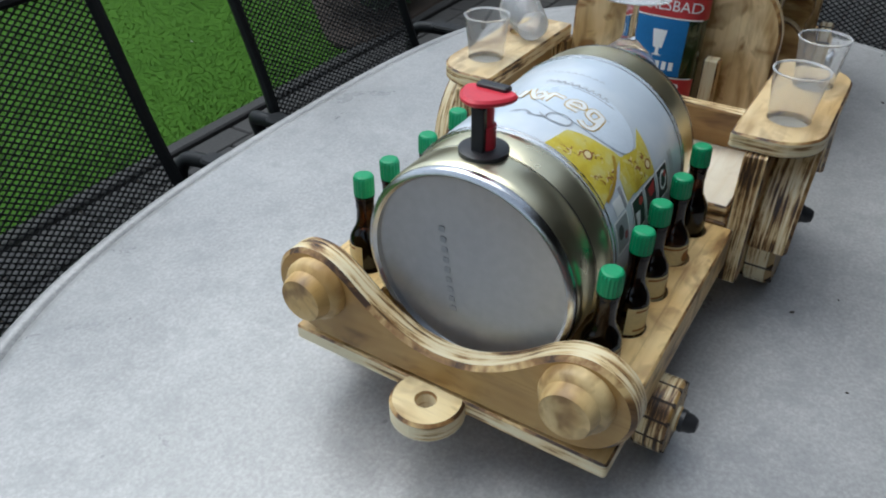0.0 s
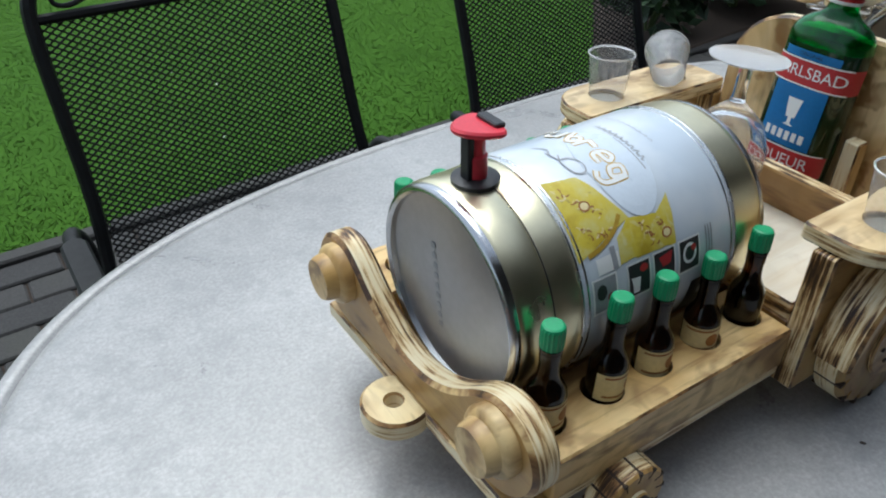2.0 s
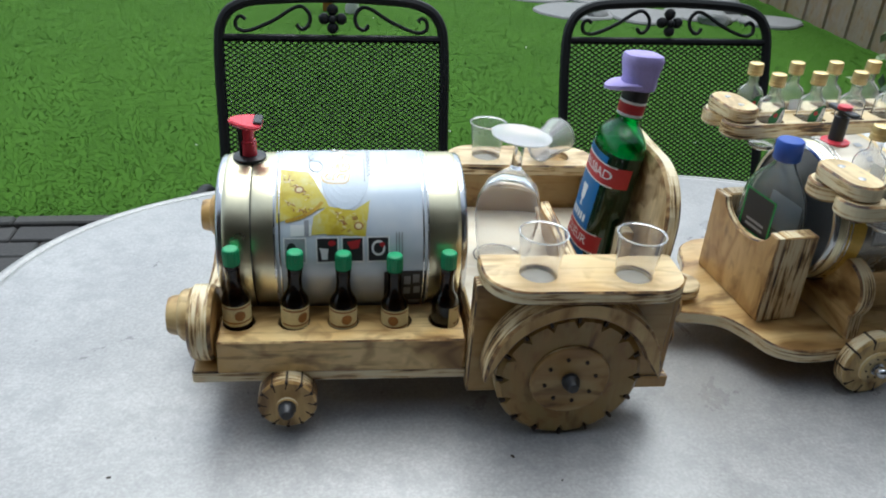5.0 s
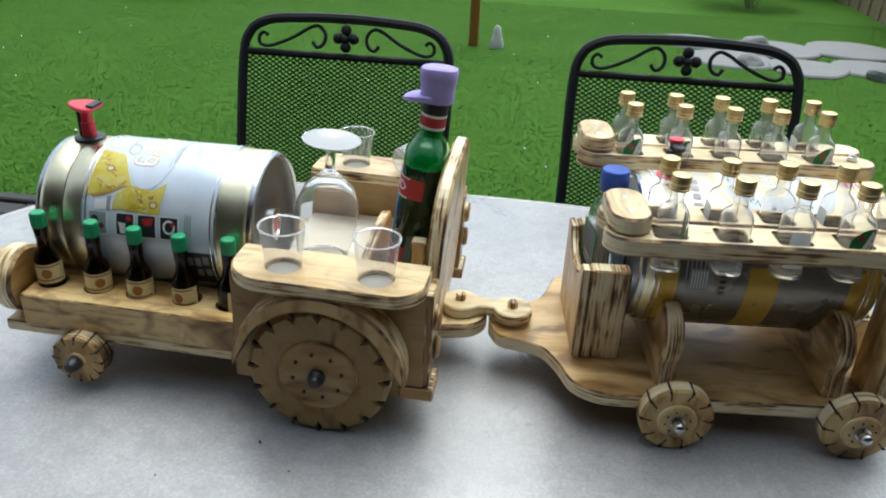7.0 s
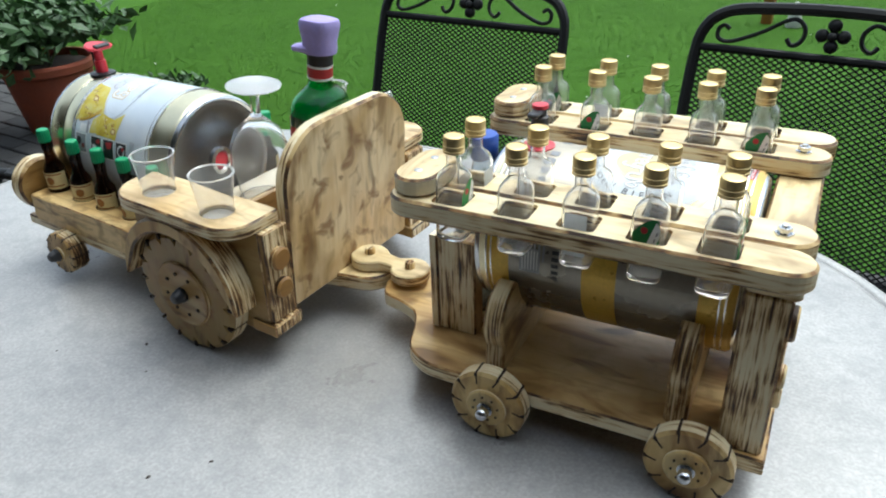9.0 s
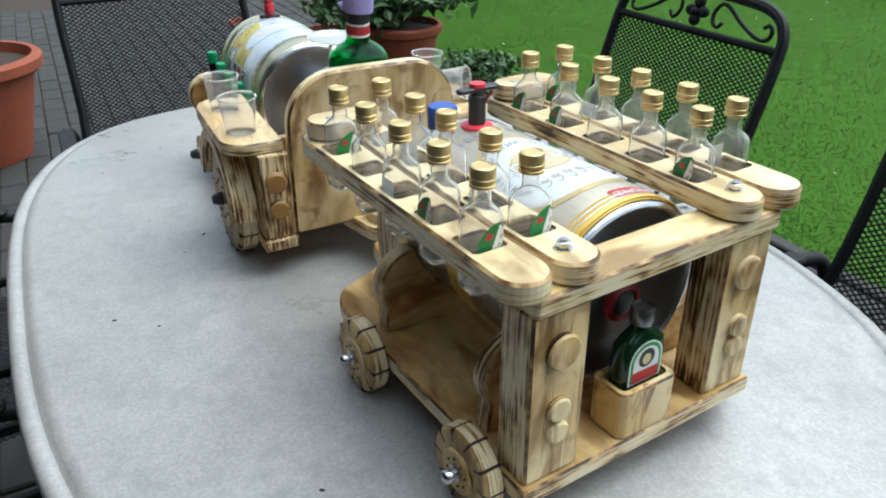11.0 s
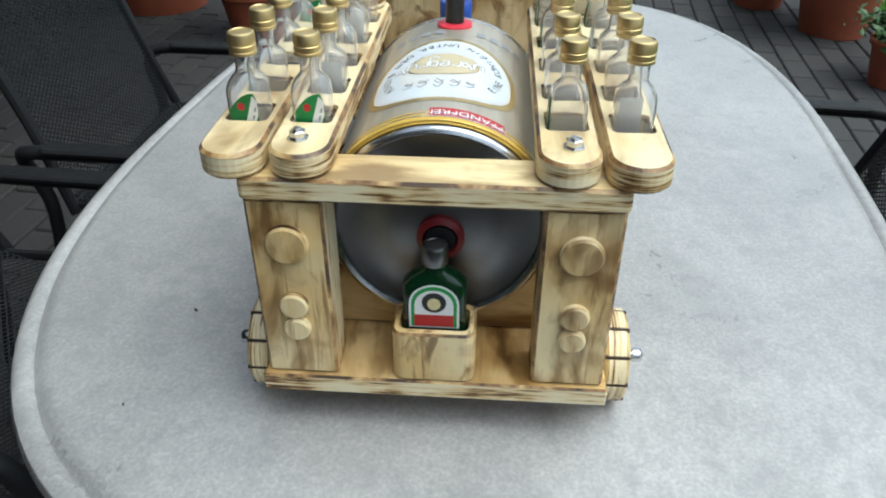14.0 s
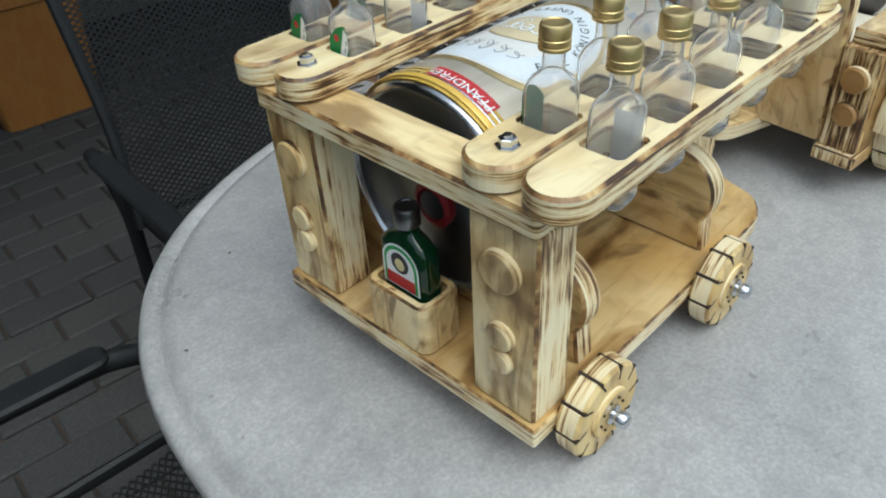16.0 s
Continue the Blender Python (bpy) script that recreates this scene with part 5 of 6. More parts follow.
mapped("gold_panel", *sheet(190, -200, 206, -100, 3, 18), put2, OCHRE_INK, keg2, "gold printed column")
for v0 in (100, -100):
    for i in range(7):
        u = 40 + i * 4
        mapped("print_line", *sheet(u, v0 - 14, u + 1.6, v0 + 12, 1, 5), around(0.0, R0 + 0.5), GREY_INK, keg2)
for dv in (-44, -33, -22, -11, 22, 33, 44, 55):
    mapped("letter_bar", *sheet(46, dv - 3.6, 54, dv + 3.6, 1, 3), around(0.0, R0 + 0.5), GREY_INK, keg2)


# ---- small dark bottles in the tractor's beams ----
def mini_bottle():
    b = thing("mini_liquor_bottle", pose(0, 0, 0), "small dark brown liquor bottle with green cap in a beam", "bottle", "small bottles on the tractor")
    part("bottle_body", lathe(bmesh.new(), [(10.5, 0), (11.9, 1), (12.3, 4), (12.3, 56), (11.8, 60), (9.6, 64.5), (7.4, 68.5), (6.5, 73), (6.1, 80), (6.1, 90), (7, 90.5), (7, 92), (5.6, 92.5), (5.6, 106), (0, 106)], 24), BROWN_GLASS, b, "", D, True)
    bm = bmesh.new()
    n = 36
    rings = [[bm.verts.new(((r if i % 2 else r - q) * math.cos(2 * math.pi * i / n), (r if i % 2 else r - q) * math.sin(2 * math.pi * i / n), z)) for i in range(n)] for r, q, z in ((7.3, 0.5, 93.0), (7.3, 0.5, 105.8), (6.4, 0.0, 107.6), (5.2, 0.0, 108.2))]
    for r0, r1 in zip(rings, rings[1:]):
        for i in range(n):
            bm.faces.new((r0[i], r0[(i + 1) % n], r1[(i + 1) % n], r1[i]))
    bm.faces.new(rings[-1])
    bm.faces.new(rings[0])
    part("cap", bm, GREENCAP, b, "green ribbed screw cap", D)
    part("neck_band", lathe(bmesh.new(), [(6.5, 83), (6.55, 83.5), (6.55, 88), (6.5, 89)], 20, None, False), BROWN_GLASS, b, "", D, True)
    verts, faces = sheet(-105, 35, 105, 56, 22, 2)
    lab = mapped("paper_label", verts, faces, lambda u, v: (12.5 * math.cos(radians(u)), 12.5 * math.sin(radians(u)), v), CREAM, b, "cream paper label")
    verts, faces = ring_sheet(10, 46, 22, 5.2, 0.0, 20, 4)
    mapped("label_emblem", verts, faces, lambda u, v: (12.65 * math.cos(radians(u)), 12.65 * math.sin(radians(u)), v), ORANGE_INK, lab)
    for z in (38, 53):
        verts, faces = sheet(-80, z, 80, z + 1.6, 16, 1)
        mapped("label_line", verts, faces, lambda u, v: (12.65 * math.cos(radians(u)), 12.65 * math.sin(radians(u)), v), ORANGE_INK, lab)
    return b


mini = mini_bottle()
spots = [(x, BOTTLE_Y[s], s) for s in (-1, 1) for x in HOLES[s]]
turns = [-80, -62, -85, -110, 25, 95, 70, 110, 60, 100]
for i, ((x, y, s), a) in enumerate(zip(spots, turns)):
    lift = 66.2 + (0.0, -4.5, -8.5, -11.5, -10.5, -5, -9, -8, -6, -8)[i]
    m = PITCH @ pose(x * D, y * D, (lift - 0.0262 * (322 - x)) * D, (1.5, -1, 0, 2, -1)[i % 5], (0.5, 1.2, -0.8, 0, 1)[i % 5], a)
    if i == 0:
        mini.matrix_basis = m
    else:
        copy_thing(mini, m)


# ---- clear bottles in the trailer's rails ----
def clear_bottle(kind):
    b = thing("mini_glass_bottle", pose(0, 0, 0), ("empty clear glass bottle with gold cap and green label" if kind == "green" else "empty clear glass bottle with gold cap, standing in a rail"), "bottle", "glass bottles in the rails")
    outer = [(9.5, 9.5, 0, 4), (11.6, 11.6, 0.9, 4.5), (12.3, 12.3, 3, 5), (12.3, 12.3, 50, 5), (12.1, 12.1, 53, 4.4), (11.2, 11.2, 56, 3.6), (9.6, 9.6, 58.5, 2.9), (7.6, 7.6, 60.4, 2.4), (6.4, 6.4, 62, 2.1), (6.1, 6.1, 64, 2), (6.1, 6.1, 83, 2)]
    inner = [(5.2, 5.2, 83, 2), (5.2, 5.2, 63.5, 2), (5.6, 5.6, 61.5, 2.1), (6.8, 6.8, 59.6, 2.4), (8.8, 8.8, 57.6, 2.9), (10.3, 10.3, 55.2, 3.6), (11.1, 11.1, 52.6, 4.4), (11.3, 11.3, 50, 5), (11.3, 11.3, 5.5, 5), (9.5, 9.5, 4.0, 4)]
    bm = bmesh.new()
    loft(bm, outer + inner, 28)
    part("glass_body", bm, MILKY, b, "", D, True)
    cap = [(8.0, 73.0), (8.7, 73.3), (8.7, 75.0), (8.1, 75.4), (8.1, 75.9), (8.6, 76.3), (8.6, 78.8), (8.2, 79.2), (8.2, 79.8), (8.6, 80.2), (8.6, 84.8), (8.1, 86.2), (6.9, 86.7), (6.5, 86.2), (0, 86.2)]
    part("cap", lathe(bmesh.new(), cap, 28), CAPGOLD, b, "gold metal screw cap", D, True)
    if kind == "green":
        dome = [(-9.5, 20), (9.5, 20), (9.5, 46)] + [(9.5 - 19 * k / 10, 46 + 6 * math.sin(math.pi * (0.45 + 0.55 * k / 10)) - 6 * (k / 10) ** 3) for k in range(1, 11)]
        lab = mapped("front_label", dome, [tuple(range(len(dome)))], lambda u, v: (12.52, u, v), GREEN_LABEL, b, "green label with white corner")
        mapped("label_stripe", [(6.5, 50.5), (9.4, 47), (9.4, 38), (2.2, 20.3), (-3.2, 20.3)], [(0, 1, 2, 3, 4)], lambda u, v: (12.66, u, v), WHITE_INK, lab)
        mapped("label_corner", [(9.4, 34), (9.4, 20.3), (4, 20.3)], [(0, 1, 2)], lambda u, v: (12.72, u, v), ORANGE_CORNER, lab)
        mapped("label_dot", *ring_sheet(-1.5, 43, 2.6, 2.6, 0.0, 14, 1), lambda u, v: (12.72, u, v), RED_INK, lab)
        for k in range(4):
            mapped("letter_bar", [(2.2 + k * 1.5, 24 + k * 5.2), (3.6 + k * 1.5, 24.6 + k * 5.2), (4.4 + k * 1.4, 27.6 + k * 5.2), (3.0 + k * 1.4, 27.0 + k * 5.2)], [(0, 1, 2, 3)], lambda u, v: (12.74, u, v), GREY_INK, lab)
    if kind == "olive":
        mapped("back_label", *sheet(-8.5, 12, 8.5, 46, 1, 1), lambda u, v: (-12.62, u, v), BACK_LABEL, b, "pale back label")
    for piece in list(b.children) + [q for p in b.children for q in p.children]:
        piece.data.transform(Matrix.Diagonal((0.95, 0.95, 0.98, 1)))
    return b


protos = {}
rows = {"o": (-118, ("green", 0), ("pale", 90), ("olive", 90), ("green", -90), ("green", 0)),
        "i": (-78, ("olive", 180), ("olive", 0), ("pale", 90), ("olive", 0), ("green", 0)),
        "p": (78, ("green", -90), ("green", -90), ("pale", 90), ("pale", -90), ("green", -90)),
        "q": (118, ("green", -90), ("olive", 90), ("pale", -90), ("pale", 90), ("olive", 0))}
jit = random.Random(8)
for key, (y, *five) in rows.items():
    for x, (kind, a) in zip((113, 165, 214, 264, 311), five):
        m = TRAILER @ pose(x * D, y * D, 187 * D, jit.uniform(-1, 1), jit.uniform(-1.2, 1.2), a + jit.uniform(-4, 4))
        if kind not in protos:
            protos[kind] = clear_bottle(kind)
            protos[kind].matrix_basis = m
        else:
            copy_thing(protos[kind], m)


# ---- cups, wine glass, large bottles ----
def cup(m, label, based=True, wall=CUP):
    c = thing("plastic_cup", m, label, "cup", "plastic cups on the shelves")
    prof = [(0, 0), (14.6, 0), (15, 0.6), (20.0, 43.0), (19.5, 43.0), (14.4, 1.4), (0, 1.4)]
    if based:
        part("cup_base", lathe(bmesh.new(), [(13.9, 1.7), (13.6, 2.3), (0, 2.5)], 24), FROST, c, "frosted plastic base", D, True)
    part("rim", lathe(bmesh.new(), [(19.4, 43.2), (20.9, 43.4), (21.0, 44.3), (20.2, 44.8), (19.4, 44.3), (19.4, 43.2)], 32, None, False), SCUFFED, c, "rolled plastic rim", D, True)
    part("cup_wall", lathe(bmesh.new(), prof, 32), wall, c, "", D, True)
    return c


for (x, y), z in zip(CUPS[-1] + CUPS[1][:1], (160.9, 160.9, 155.9)):
    cup(PITCH @ pose(x * D, y * D, z * D), "clear plastic shot cup standing in the wooden shelf")
cup(pose(343 * D, 108 * D, 176.4 * D, 0, 83, 45), "clear plastic shot cup lying on the wooden shelf", False, GLARE_PLASTIC)

wine = thing("wine_glass", pose(284 * D, -2 * D, 106.4 * D, 0, 5, 0), "clear stemmed glass standing upside down in the cab", "glass")
bowl = [(23, 0), (28.5, 20), (32.4, 42), (32, 62), (25, 80), (13, 91), (6, 96.8)]
inner = [(0, 86), (10, 84.5), (22, 76), (30.4, 61), (31.3, 42), (27.5, 20), (22.2, 0)]
part("bowl", lathe(bmesh.new(), [(0, 97)] + list(reversed(bowl)) + list(reversed(inner)), 40, None, False), WINE, wine, "", D, True)
part("stem", lathe(bmesh.new(), [(6, 96.9), (5, 102), (5, 121), (6.5, 126.6)], 20), WINE, wine, "", D, True)
part("foot", lathe(bmesh.new(), [(5, 126.7), (15, 128.5), (29, 130), (29.5, 131.2), (15, 132), (0, 132.5)], 40), SCUFFED, wine, "", D, True)

LB = pose(374 * D, -7 * D, 104.3 * D, 0, 8, 0)
liqueur = thing("liqueur_bottle", LB, "flat green glass bottle with blue and red label", "bottle")
FX, FY = 21.0, 33.5   # half thickness and half width of the flask
part("bottle_body", loft(bmesh.new(), [(18, 29.5, 0, 2.6), (20.4, 32.5, 2, 2.6), (FX, FY, 6, 2.6), (FX, FY, 122, 2.6), (FX, FY, 124, 2.6)], 44), GREEN_FULL, liqueur, "full dark green glass", D, True)
bm = bmesh.new()
loft(bm, [(FX, FY, 124.2, 2.6), (FX, FY, 130, 2.5), (20.2, 32.2, 135, 2.4), (18, 28.5, 140, 2.3), (14.6, 22.5, 145, 2.1), (12.2, 15, 149, 2), (11.4, 12.2, 153, 2), (11.2, 11.4, 157, 2), (11.2, 11.4, 180, 2),
          (9.6, 9.8, 180, 2), (9.8, 10.2, 155, 2), (10.8, 13.4, 148.6, 2), (13, 20.8, 144, 2.1), (16.4, 26.8, 139, 2.3), (18.6, 30.4, 134.4, 2.4), (19.4, 31.9, 130, 2.5), (19.4, 31.9, 124.2, 2.6)], 40, False)
part("bottle_shoulder", bm, GREEN_GLASS, liqueur, "clear green glass shoulder", D, True)
part("closure", lathe(bmesh.new(), [(12.6, 171.6), (12.6, 191), (0, 192)], 28), BLACK_INK, liqueur, "dark closure", D, True)
for z0, z1, mt in ((157, 159.5, WHITE_INK), (159.5, 169, RED_INK), (169, 171.5, WHITE_INK)):
    part("neck_band", lathe(bmesh.new(), [(12.3, z0), (12.5, z0 + 0.2), (12.5, z1 - 0.2), (12.3, z1)], 28, None, False), mt, liqueur, "", D, True)


def on_bottle(out=0.3):
    """Carries (across, up) onto the front of the flask, which faces -x."""
    def place(u, v):
        a = min(1.0, abs(u) / (FY + out))
        return (-(FX + out) * (1 - a ** 2.6) ** (1 / 2.6), -u, v)
    return place


for z0, z1, w, mt, lab in ((5, 20, 27, BLUE_INK, "blue label strip"), (21, 41, 32.5, RED_INK, "red label band"), (42, 92, 23, BLUE_INK, "blue label panel"), (93, 113, 32.5, RED_INK, "red label band"), (113.6, 120, 24, BLUE_INK, "blue label strip")):
    mapped("label_panel", *sheet(-w, z0, w, z1, 24, 1), on_bottle(), mt, liqueur, lab)
for z0, z1, x1 in ((22, 40, -4), (93, 113, 6)):   # the red bands run on round the edge of the flask
    mapped("label_panel", *sheet(-17, z0, x1, z1, 10, 1), lambda u, v: (u, -(FY + 0.3) * (1 - (abs(u) / (FX + 0.3)) ** 2.6) ** (1 / 2.6), v), RED_INK, liqueur, "red label band")
for z in (20.6, 40, 92.4, 112):
    mapped("label_line", *sheet(-32.5, z, 32.5, z + 1.2, 24, 1), on_bottle(0.45), WHITE_INK, liqueur)
for words, z, size in (("CARLSBAD", 103, 13), ("LIQUEUR", 31, 13), ("ORIGINAL", 116.8, 4.5)):
    verts, faces = letters(words, size)
    mapped("label_text", [(v.x, z + v.y) for v in verts], faces, on_bottle(0.55), WHITE_INK if size > 6 else BLACK_INK, liqueur, "printed lettering")
for i in range(6):
    mapped("letter_bar", *sheet(-18 + i * 6.2, 47, -14 + i * 6.2, 54.5, 2, 1), on_bottle(0.5), WHITE_INK, liqueur)
mapped("label_goblet", [(-6.5, 82), (6.5, 82), (4, 66), (-4, 66)], [(0, 1, 2, 3)], on_bottle(0.5), WHITE_INK, liqueur, "white printed goblet")
mapped("label_goblet", [(-1.6, 66), (1.6, 66), (1.6, 61), (5, 59), (-5, 59), (-1.6, 61)], [(0, 1, 2, 5), (5, 2, 3, 4)], on_bottle(0.5), WHITE_INK, liqueur)

HAT = LB @ pose(0, 0, 184 * D, 4, 5, 180)
hat = thing("toy_hat", HAT, "small purple felt hat on the liqueur bottle's neck", "hat")
part("crown", loft(bmesh.new(), [(15.5, 15.5, -2, 2.2), (16.2, 16.2, 3, 2.3), (15.6, 15.6, 9, 2.4), (17.4, 16.8, 20, 2.9), (17.8, 17.0, 26, 3.2), (16.6, 15.8, 29.5, 3.0), (12.5, 12, 31, 2.8), (5, 5, 30.2, 2.4)], 28), PURPLE, hat, "", D, True)
bm = bmesh.new()
loft(bm, [(20, 15, -1.2, 2.0), (23, 17, 0.4, 2.0), (23, 17, 3.4, 2.0), (20.5, 15, 5.0, 2.0)], 28)
for v in bm.verts:  # a soft peak, pulled to one side and bent down
    v.co.x += 9
    v.co.z -= 0.006 * max(0.0, v.co.x - 8) ** 2
part("brim", bm, PURPLE, hat, "", D, True)

spirit = thing("flat_spirit_bottle", TRAILER @ pose(86.5 * D, -2 * D, 60 * D, 0, 0, 4), "clear flat spirit bottle with blue cap in the wooden box", "bottle")
bm = bmesh.new()
loft(bm, [(14, 34, 0, 4), (16.5, 38.5, 2, 4.2), (17, 40, 80, 3.8), (17, 39.5, 100, 3.4), (16.5, 36, 114, 3.0), (14.5, 27, 127, 2.6), (11.5, 15.5, 138, 2.2), (10.5, 11, 144, 2), (10.5, 11, 162, 2),
          (9, 9.4, 162, 2), (9, 9.4, 144, 2), (10, 14, 137, 2.2), (13, 25.5, 126, 2.6), (15, 34.4, 113, 3.0), (15.5, 37.9, 100, 3.4), (15.5, 38.4, 80, 3.8), (15, 37, 4, 4.2)], 40)
part("glass_body", bm, BLUISH, spirit, "", D, True)
part("cap", lathe(bmesh.new(), [(13, 148), (13.8, 149), (13.8, 167), (12.5, 169), (0, 169.5)], 28), BLUECAP, spirit, "blue screw cap", D, True)
mapped("label", *sheet(-24, 63, 24, 110, 1, 1), lambda u, v: (-17.3, u, v), GREEN_INK, spirit, "green-edged dark label")
mapped("label_field", *sheet(-21.5, 65, 21.5, 108, 1, 1), lambda u, v: (-17.45, u, v), BLACK_INK, spirit)
mapped("back_label", *sheet(-24, 62, 24, 102, 1, 1), lambda u, v: (17.3, u, v), BACK_LABEL, spirit, "pale back label")
for z in (70, 76):
    mapped("letter_bar", *sheet(-14, z, 14, z + 3, 1, 1), lambda u, v: (-17.6, u, v), GREY_INK, spirit)

herb = thing("small_herb_bottle", TRAILER @ pose(347.5 * D, 0, 60 * D), "small flat green herb liqueur bottle in a wooden box", "bottle")
part("bottle_body", loft(bmesh.new(), [(7.5, 19, 0, 4), (9, 21, 1.5, 4.5), (9, 21, 52, 4.5), (9, 20.6, 62, 4.2), (8, 15.5, 68, 2.8), (7, 8.8, 72, 2.1), (6.8, 7.2, 75, 2), (6.8, 7.2, 80, 2), (0.5, 0.5, 80, 2)], 36), GREEN_FULL, herb, "dark green glass", D, True)
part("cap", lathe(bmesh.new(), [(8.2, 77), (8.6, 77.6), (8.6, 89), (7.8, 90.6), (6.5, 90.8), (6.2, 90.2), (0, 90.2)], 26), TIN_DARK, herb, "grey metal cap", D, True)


def arch(w, z0, z1, n=12):
    return [(-w, z0), (w, z0)] + [(w * math.cos(radians(180 * i / n)), z1 - w + w * 0.95 * math.sin(radians(180 * i / n))) for i in range(n + 1)]


for w, z0, z1, xx, mt, lab in ((16.5, 30, 66, 9.3, WHITE_INK, "white arched label"), (15, 31, 64.5, 9.45, GREEN_INK, ""), (12.8, 32, 61.5, 9.6, WHITE_INK, "")):
    pts = arch(w, z0, z1)
    mapped("label_arch", pts, [tuple(range(len(pts)))], lambda u, v, xx=xx: (xx, u, v), mt, herb, lab)
mapped("label_band", *sheet(-13, 31.5, 13, 41, 1, 1), lambda u, v: (9.75, u, v), RED_INK, herb, "red label band")
mapped("label_emblem", *ring_sheet(0, 51, 8, 8, 0.0, 24, 1), lambda u, v: (9.75, u, v), BLACK_INK, herb, "round emblem")
mapped("label_emblem", *ring_sheet(0, 50, 4.4, 4.8, 0.0, 20, 1), lambda u, v: (9.9, u, v), CREAM, herb)

# ---- flower pots and garden furniture ----


def flower_pot(at, r0, r1, h, label, square=False, group="flower pots"):
    p = thing("flower_pot", pose(*at), label, "flower pot", group)
    if square:
        sec = [(r0, r0, 0, 8), (r1, r1, h * 0.86, 8), (r1 * 1.07, r1 * 1.07, h * 0.87, 8), (r1 * 1.07, r1 * 1.07, h, 8), (r1 * 0.96, r1 * 0.96, h, 8), (r1 * 0.94, r1 * 0.94, h * 0.88, 8)]
        part("pot_wall", loft(bmesh.new(), sec, 32), TERRACOTTA, p)
    else:
        prof = [(0, 0), (r0, 0), (r0 + (r1 - r0) * 0.84, h * 0.84), (r1 * 1.02, h * 0.85), (r1 * 1.07, h * 0.88), (r1 * 1.08, h * 0.97), (r1 * 1.04, h), (r1 * 0.96, h), (r1 * 0.93, h * 0.9)]
        part("pot_wall", lathe(bmesh.new(), prof, 40), TERRACOTTA, p, "", 1.0, True)
    part("soil", lathe(bmesh.new(), [(r1 * 0.94, h * 0.9), (r1 * 0.5, h * 0.93), (0, h * 0.94)], 24, None, False), SOIL, p)
    return p


def planted(at, radius, height, leaves, mat, label, leaf, seed, stems=9):
    return shrub("potted_plant", at, radius, height, leaves, mat, label, stems, leaf, seed=seed)


G = GROUND
flower_pot((-2.45, -2.05, G), 0.23, 0.31, 0.50, "large terracotta pot with a leafy plant on the patio")
planted((-2.45, -2.05, G + 0.46), 0.3, 0.5, 420, LEAF_PALE, "pale green leafy plant in a large terracotta pot", 0.06, 3)
flower_pot((-2.03, -1.36, G), 0.105, 0.15, 0.23, "small terracotta pot of red geraniums on the patio")
ger = planted((-2.03, -1.36, G + 0.2), 0.18, 0.26, 320, LEAF, "red geranium in full flower in a terracotta pot", 0.055, 5, 11)
r5 = random.Random(5)
for i in range(13):
    a, q = i * 2.4, 0.03 + 0.018 * i * r5.uniform(0.8, 1.1)
    bm = bmesh.new()
    c = Vector((q * math.cos(a), q * math.sin(a), r5.uniform(0.22, 0.36) - 0.3 * q))
    for k in range(26):
        d = Vector((r5.gauss(0, 1), r5.gauss(0, 1), r5.gauss(0.4, 0.8))).normalized()
        bmesh.ops.create_icosphere(bm, subdivisions=1, radius=r5.uniform(0.02, 0.031), matrix=Matrix.Translation(c + d * 0.05) @ Matrix.Diagonal((1, 1, 0.55, 1)))
    part("flower_head", bm, PETAL, ger, "red flower head")
flower_pot((-2.42, -0.72, G), 0.20, 0.31, 0.44, "wide terracotta pot with bare soil on the patio")
planted((-2.42, -0.72, G + 0.41), 0.1, 0.7, 60, LEAF, "thin young plant in a wide terracotta pot", 0.05, 12, 3)
flower_pot((-2.58, 1.40, G), 0.15, 0.215, 0.34, "round terracotta planter beside the lawn")
planted((-2.58, 1.40, G + 0.31), 0.34, 0.24, 2000, LEAF, "bushy dark green plant in a round terracotta planter", 0.08, 6, 16)
flower_pot((-1.88, 1.46, G), 0.085, 0.115, 0.19, "small terracotta pot beside the lawn")
planted((-1.88, 1.46, G + 0.15), 0.20, 0.13, 900, LEAF, "trailing green plant in a small terracotta pot", 0.045, 7, 12)
flower_pot((-3.0, 1.12, G), 0.12, 0.16, 0.25, "round terracotta pot on the patio")
planted((-3.0, 1.12, G + 0.22), 0.2, 0.3, 300, LEAF_PALE, "pale leafy plant in a round terracotta pot", 0.05, 9)
flower_pot((-3.5, 0.85, G), 0.13, 0.16, 0.24, "square pale terracotta planter on the patio", True)
bed_lp = smooth_loop([(2.05, 1.76), (2.9, 1.74), (3.7, 1.78), (3.72, 2.7), (3.3, 3.0), (2.9, 2.75), (2.45, 2.3)], 5)
tagged(part("flower_bed", prism(bmesh.new(), bed_lp, GROUND - 0.05, GROUND + 0.02, "z", 0.01), SOIL), "bare dark earth of the planted bed by the fence", "flower bed", kind="structure")
for x, y, rad, h, n_leaf, size, sd in ((2.5, 2.0, 0.26, 0.34, 520, 0.10, 41), (3.1, 2.0, 0.36, 0.55, 800, 0.11, 42), (3.45, 2.55, 0.36, 0.6, 700, 0.10, 43)):
    shrub("garden_shrub", (x, y, G + 0.015), rad, h, n_leaf, LEAF_DARK, "broad-leaved dark green plant in the bed by the fence", 9, size, seed=sd)
shrub("garden_shrub", (2.98, 2.42, G + 0.01), 0.34, 0.6, 700, LEAF_PALE, "bright green shrub at the edge of the lawn", 9, 0.07, seed=31)

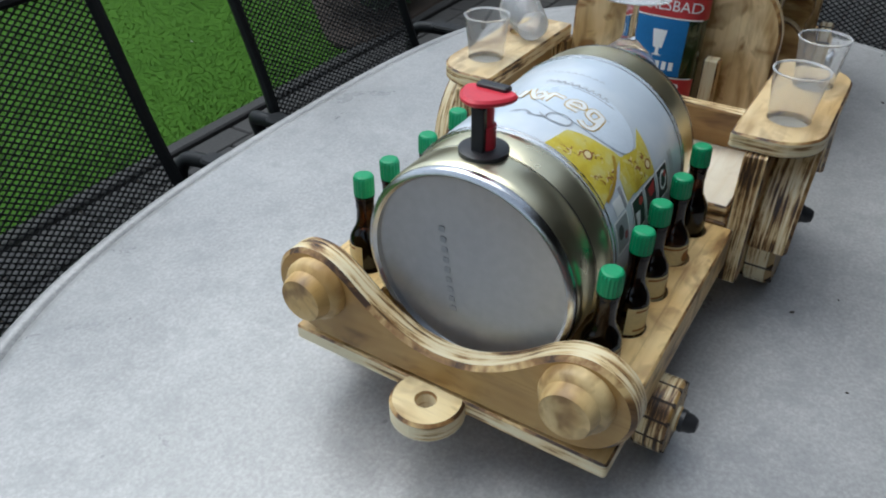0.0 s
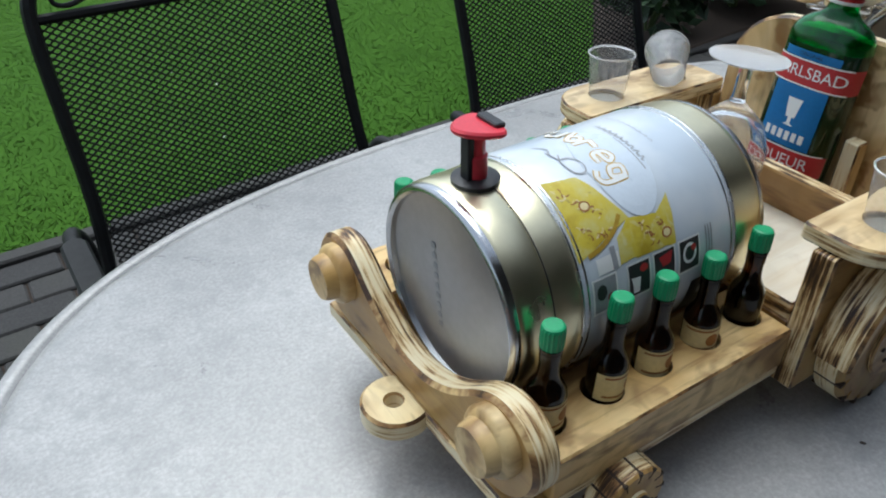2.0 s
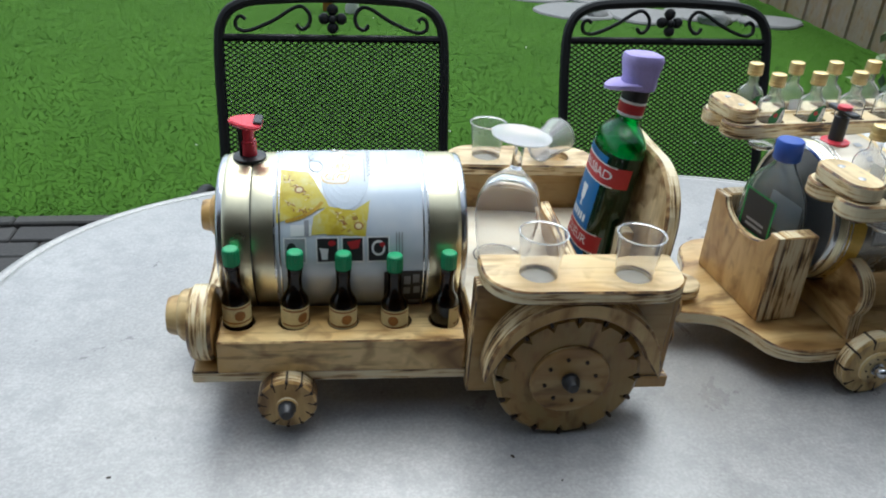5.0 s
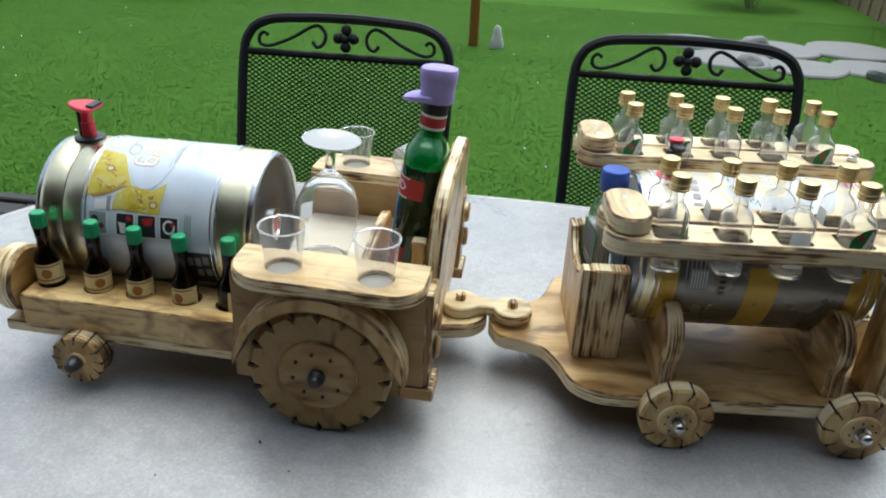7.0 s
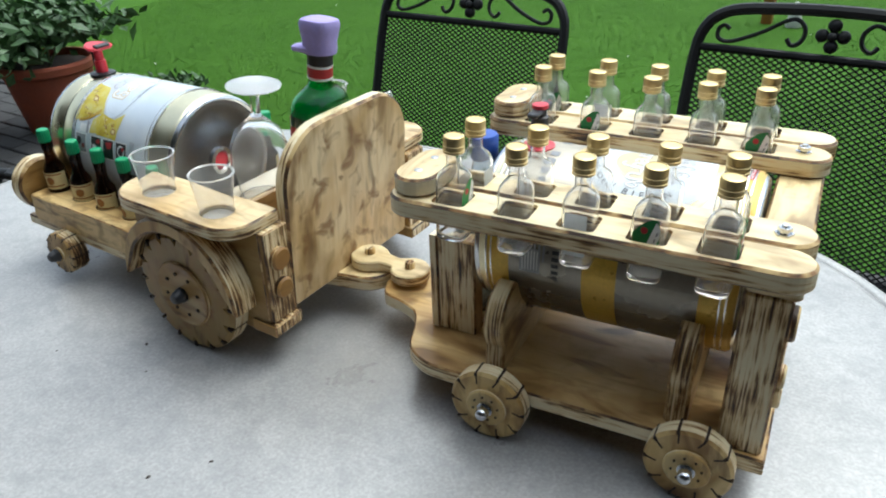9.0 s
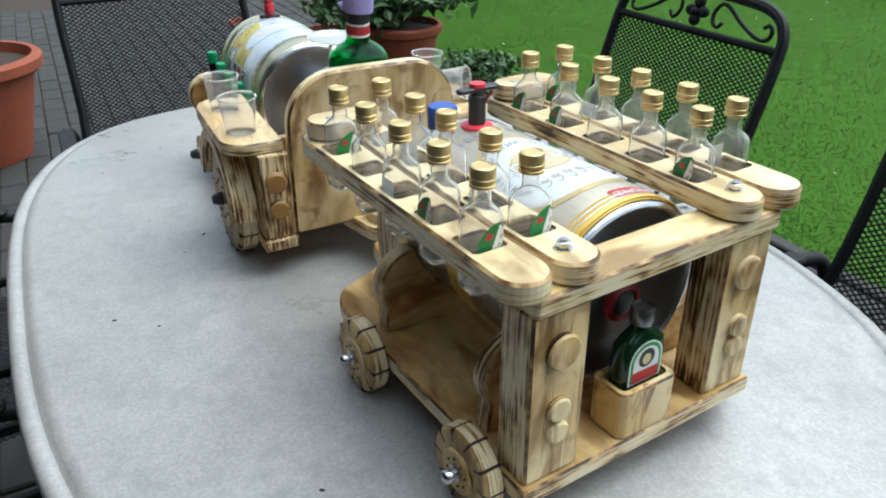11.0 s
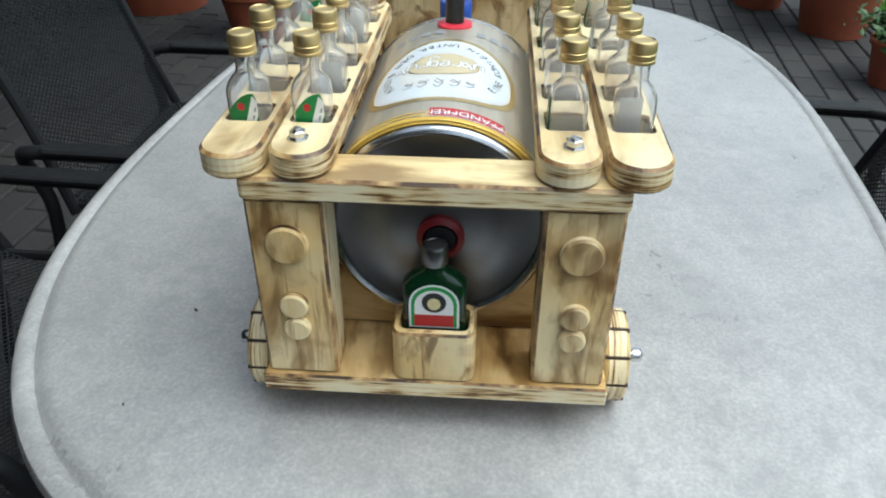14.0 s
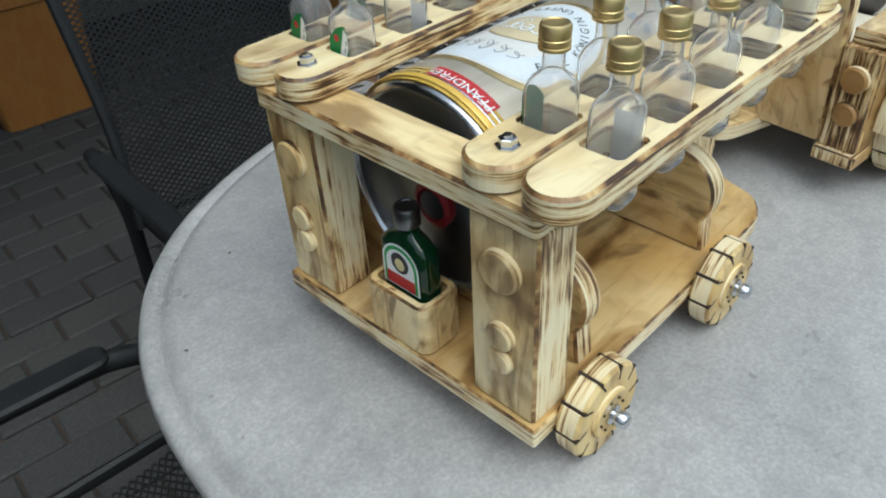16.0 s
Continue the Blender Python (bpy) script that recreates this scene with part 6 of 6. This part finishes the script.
bin_ = thing("wooden_tub", pose(0.70, -2.5, G), "smooth orange-brown wooden tub on the dark patio", "tub")
part("tub_wall", loft(bmesh.new(), [(0.17, 0.17, 0, 8), (0.2, 0.2, 0.40, 8), (0.212, 0.212, 0.405, 8), (0.212, 0.212, 0.45, 8), (0.19, 0.19, 0.45, 8), (0.185, 0.185, 0.41, 8)], 32), ORANGE_WOOD, bin_)
part("soil", prism(bmesh.new(), rrect(-0.185, -0.185, 0.185, 0.185, 0.02, 3), 0.36, 0.40, "z", 0.002), SOIL, bin_)
crate = thing("wooden_planter", pose(-0.55, -2.15, G, 0, 0, 12), "orange-brown wooden planter box standing on the patio", "planter")
for i in range(4):
    part("side_board", prism(bmesh.new(), rrect(-0.26 + i * 0.13, 0, -0.134 + i * 0.13, 0.72, 0.006, 2), 0.17, 0.195, "y", 0.003), ORANGE_WOOD, crate)
    part("side_board", prism(bmesh.new(), rrect(-0.26 + i * 0.13, 0, -0.134 + i * 0.13, 0.72, 0.006, 2), -0.195, -0.17, "y", 0.003), ORANGE_WOOD, crate)
for s in (-1, 1):
    part("end_board", prism(bmesh.new(), rrect(-0.17, 0, 0.17, 0.72, 0.006, 2), s * 0.245 - 0.0125, s * 0.245 + 0.0125, "x", 0.003), ORANGE_WOOD, crate)
part("soil", prism(bmesh.new(), rrect(-0.23, -0.17, 0.23, 0.17, 0.01, 2), 0.6, 0.66, "z", 0.002), SOIL, crate)

# ---- patio pavers, last ----
pavement = thing("pavement", pose(0, 0, 0), "dark grey concrete block paving of the patio", "paving", kind="structure")
PX, PY = 0.205, 0.102
pm = bmesh.new()
prism(pm, rrect(-PX / 2 + 0.003, -PY / 2 + 0.003, PX / 2 - 0.003, PY / 2 - 0.003, 0.006, 2), -0.03, 0.0, "z", 0.005)
paver_mesh = bpy.data.meshes.new("paver")
pm.to_mesh(paver_mesh)
pm.free()
paver_mesh.materials.append(PAVER)
base_v = np.array([v.co[:] for v in paver_mesh.vertices])
base_f = [list(p.vertices) for p in paver_mesh.polygons]
pr = random.Random(11)
rest_v, rest_f, count = [], [], 0
y, row = LAWN_EDGE - PY / 2 - 0.004, 0
while y > -3.95:
    x = -6.0 + (row % 2) * PX / 2
    while x < 4.6:
        z = GROUND + pr.uniform(-0.0035, 0.0015)
        near = (-1.7 < x < 1.1 and y > 0.98) or (-1.45 < x < -0.55 and -0.55 < y < 0.98 and count < 298)
        if near and count < 300:
            ob = new("paver", paver_mesh)
            ob.parent = pavement
            ob.matrix_basis = pose(x, y, z, pr.uniform(-0.5, 0.5), pr.uniform(-0.5, 0.5), pr.uniform(-0.6, 0.6))
            count += 1
        else:
            k = len(rest_v) * len(base_v)
            rest_v.append(base_v + np.array([x, y, z]))
            rest_f.extend([[i + k for i in f] for f in base_f])
        x += PX
    y -= PY
    row += 1
me = bpy.data.meshes.new("paver_field")
me.from_pydata(np.concatenate(rest_v).tolist(), [], rest_f)
me.materials.append(PAVER)
field = new("paver_field", me)
field.parent = pavement
tagged(field, "dark grey block pavers", kind="stuff")
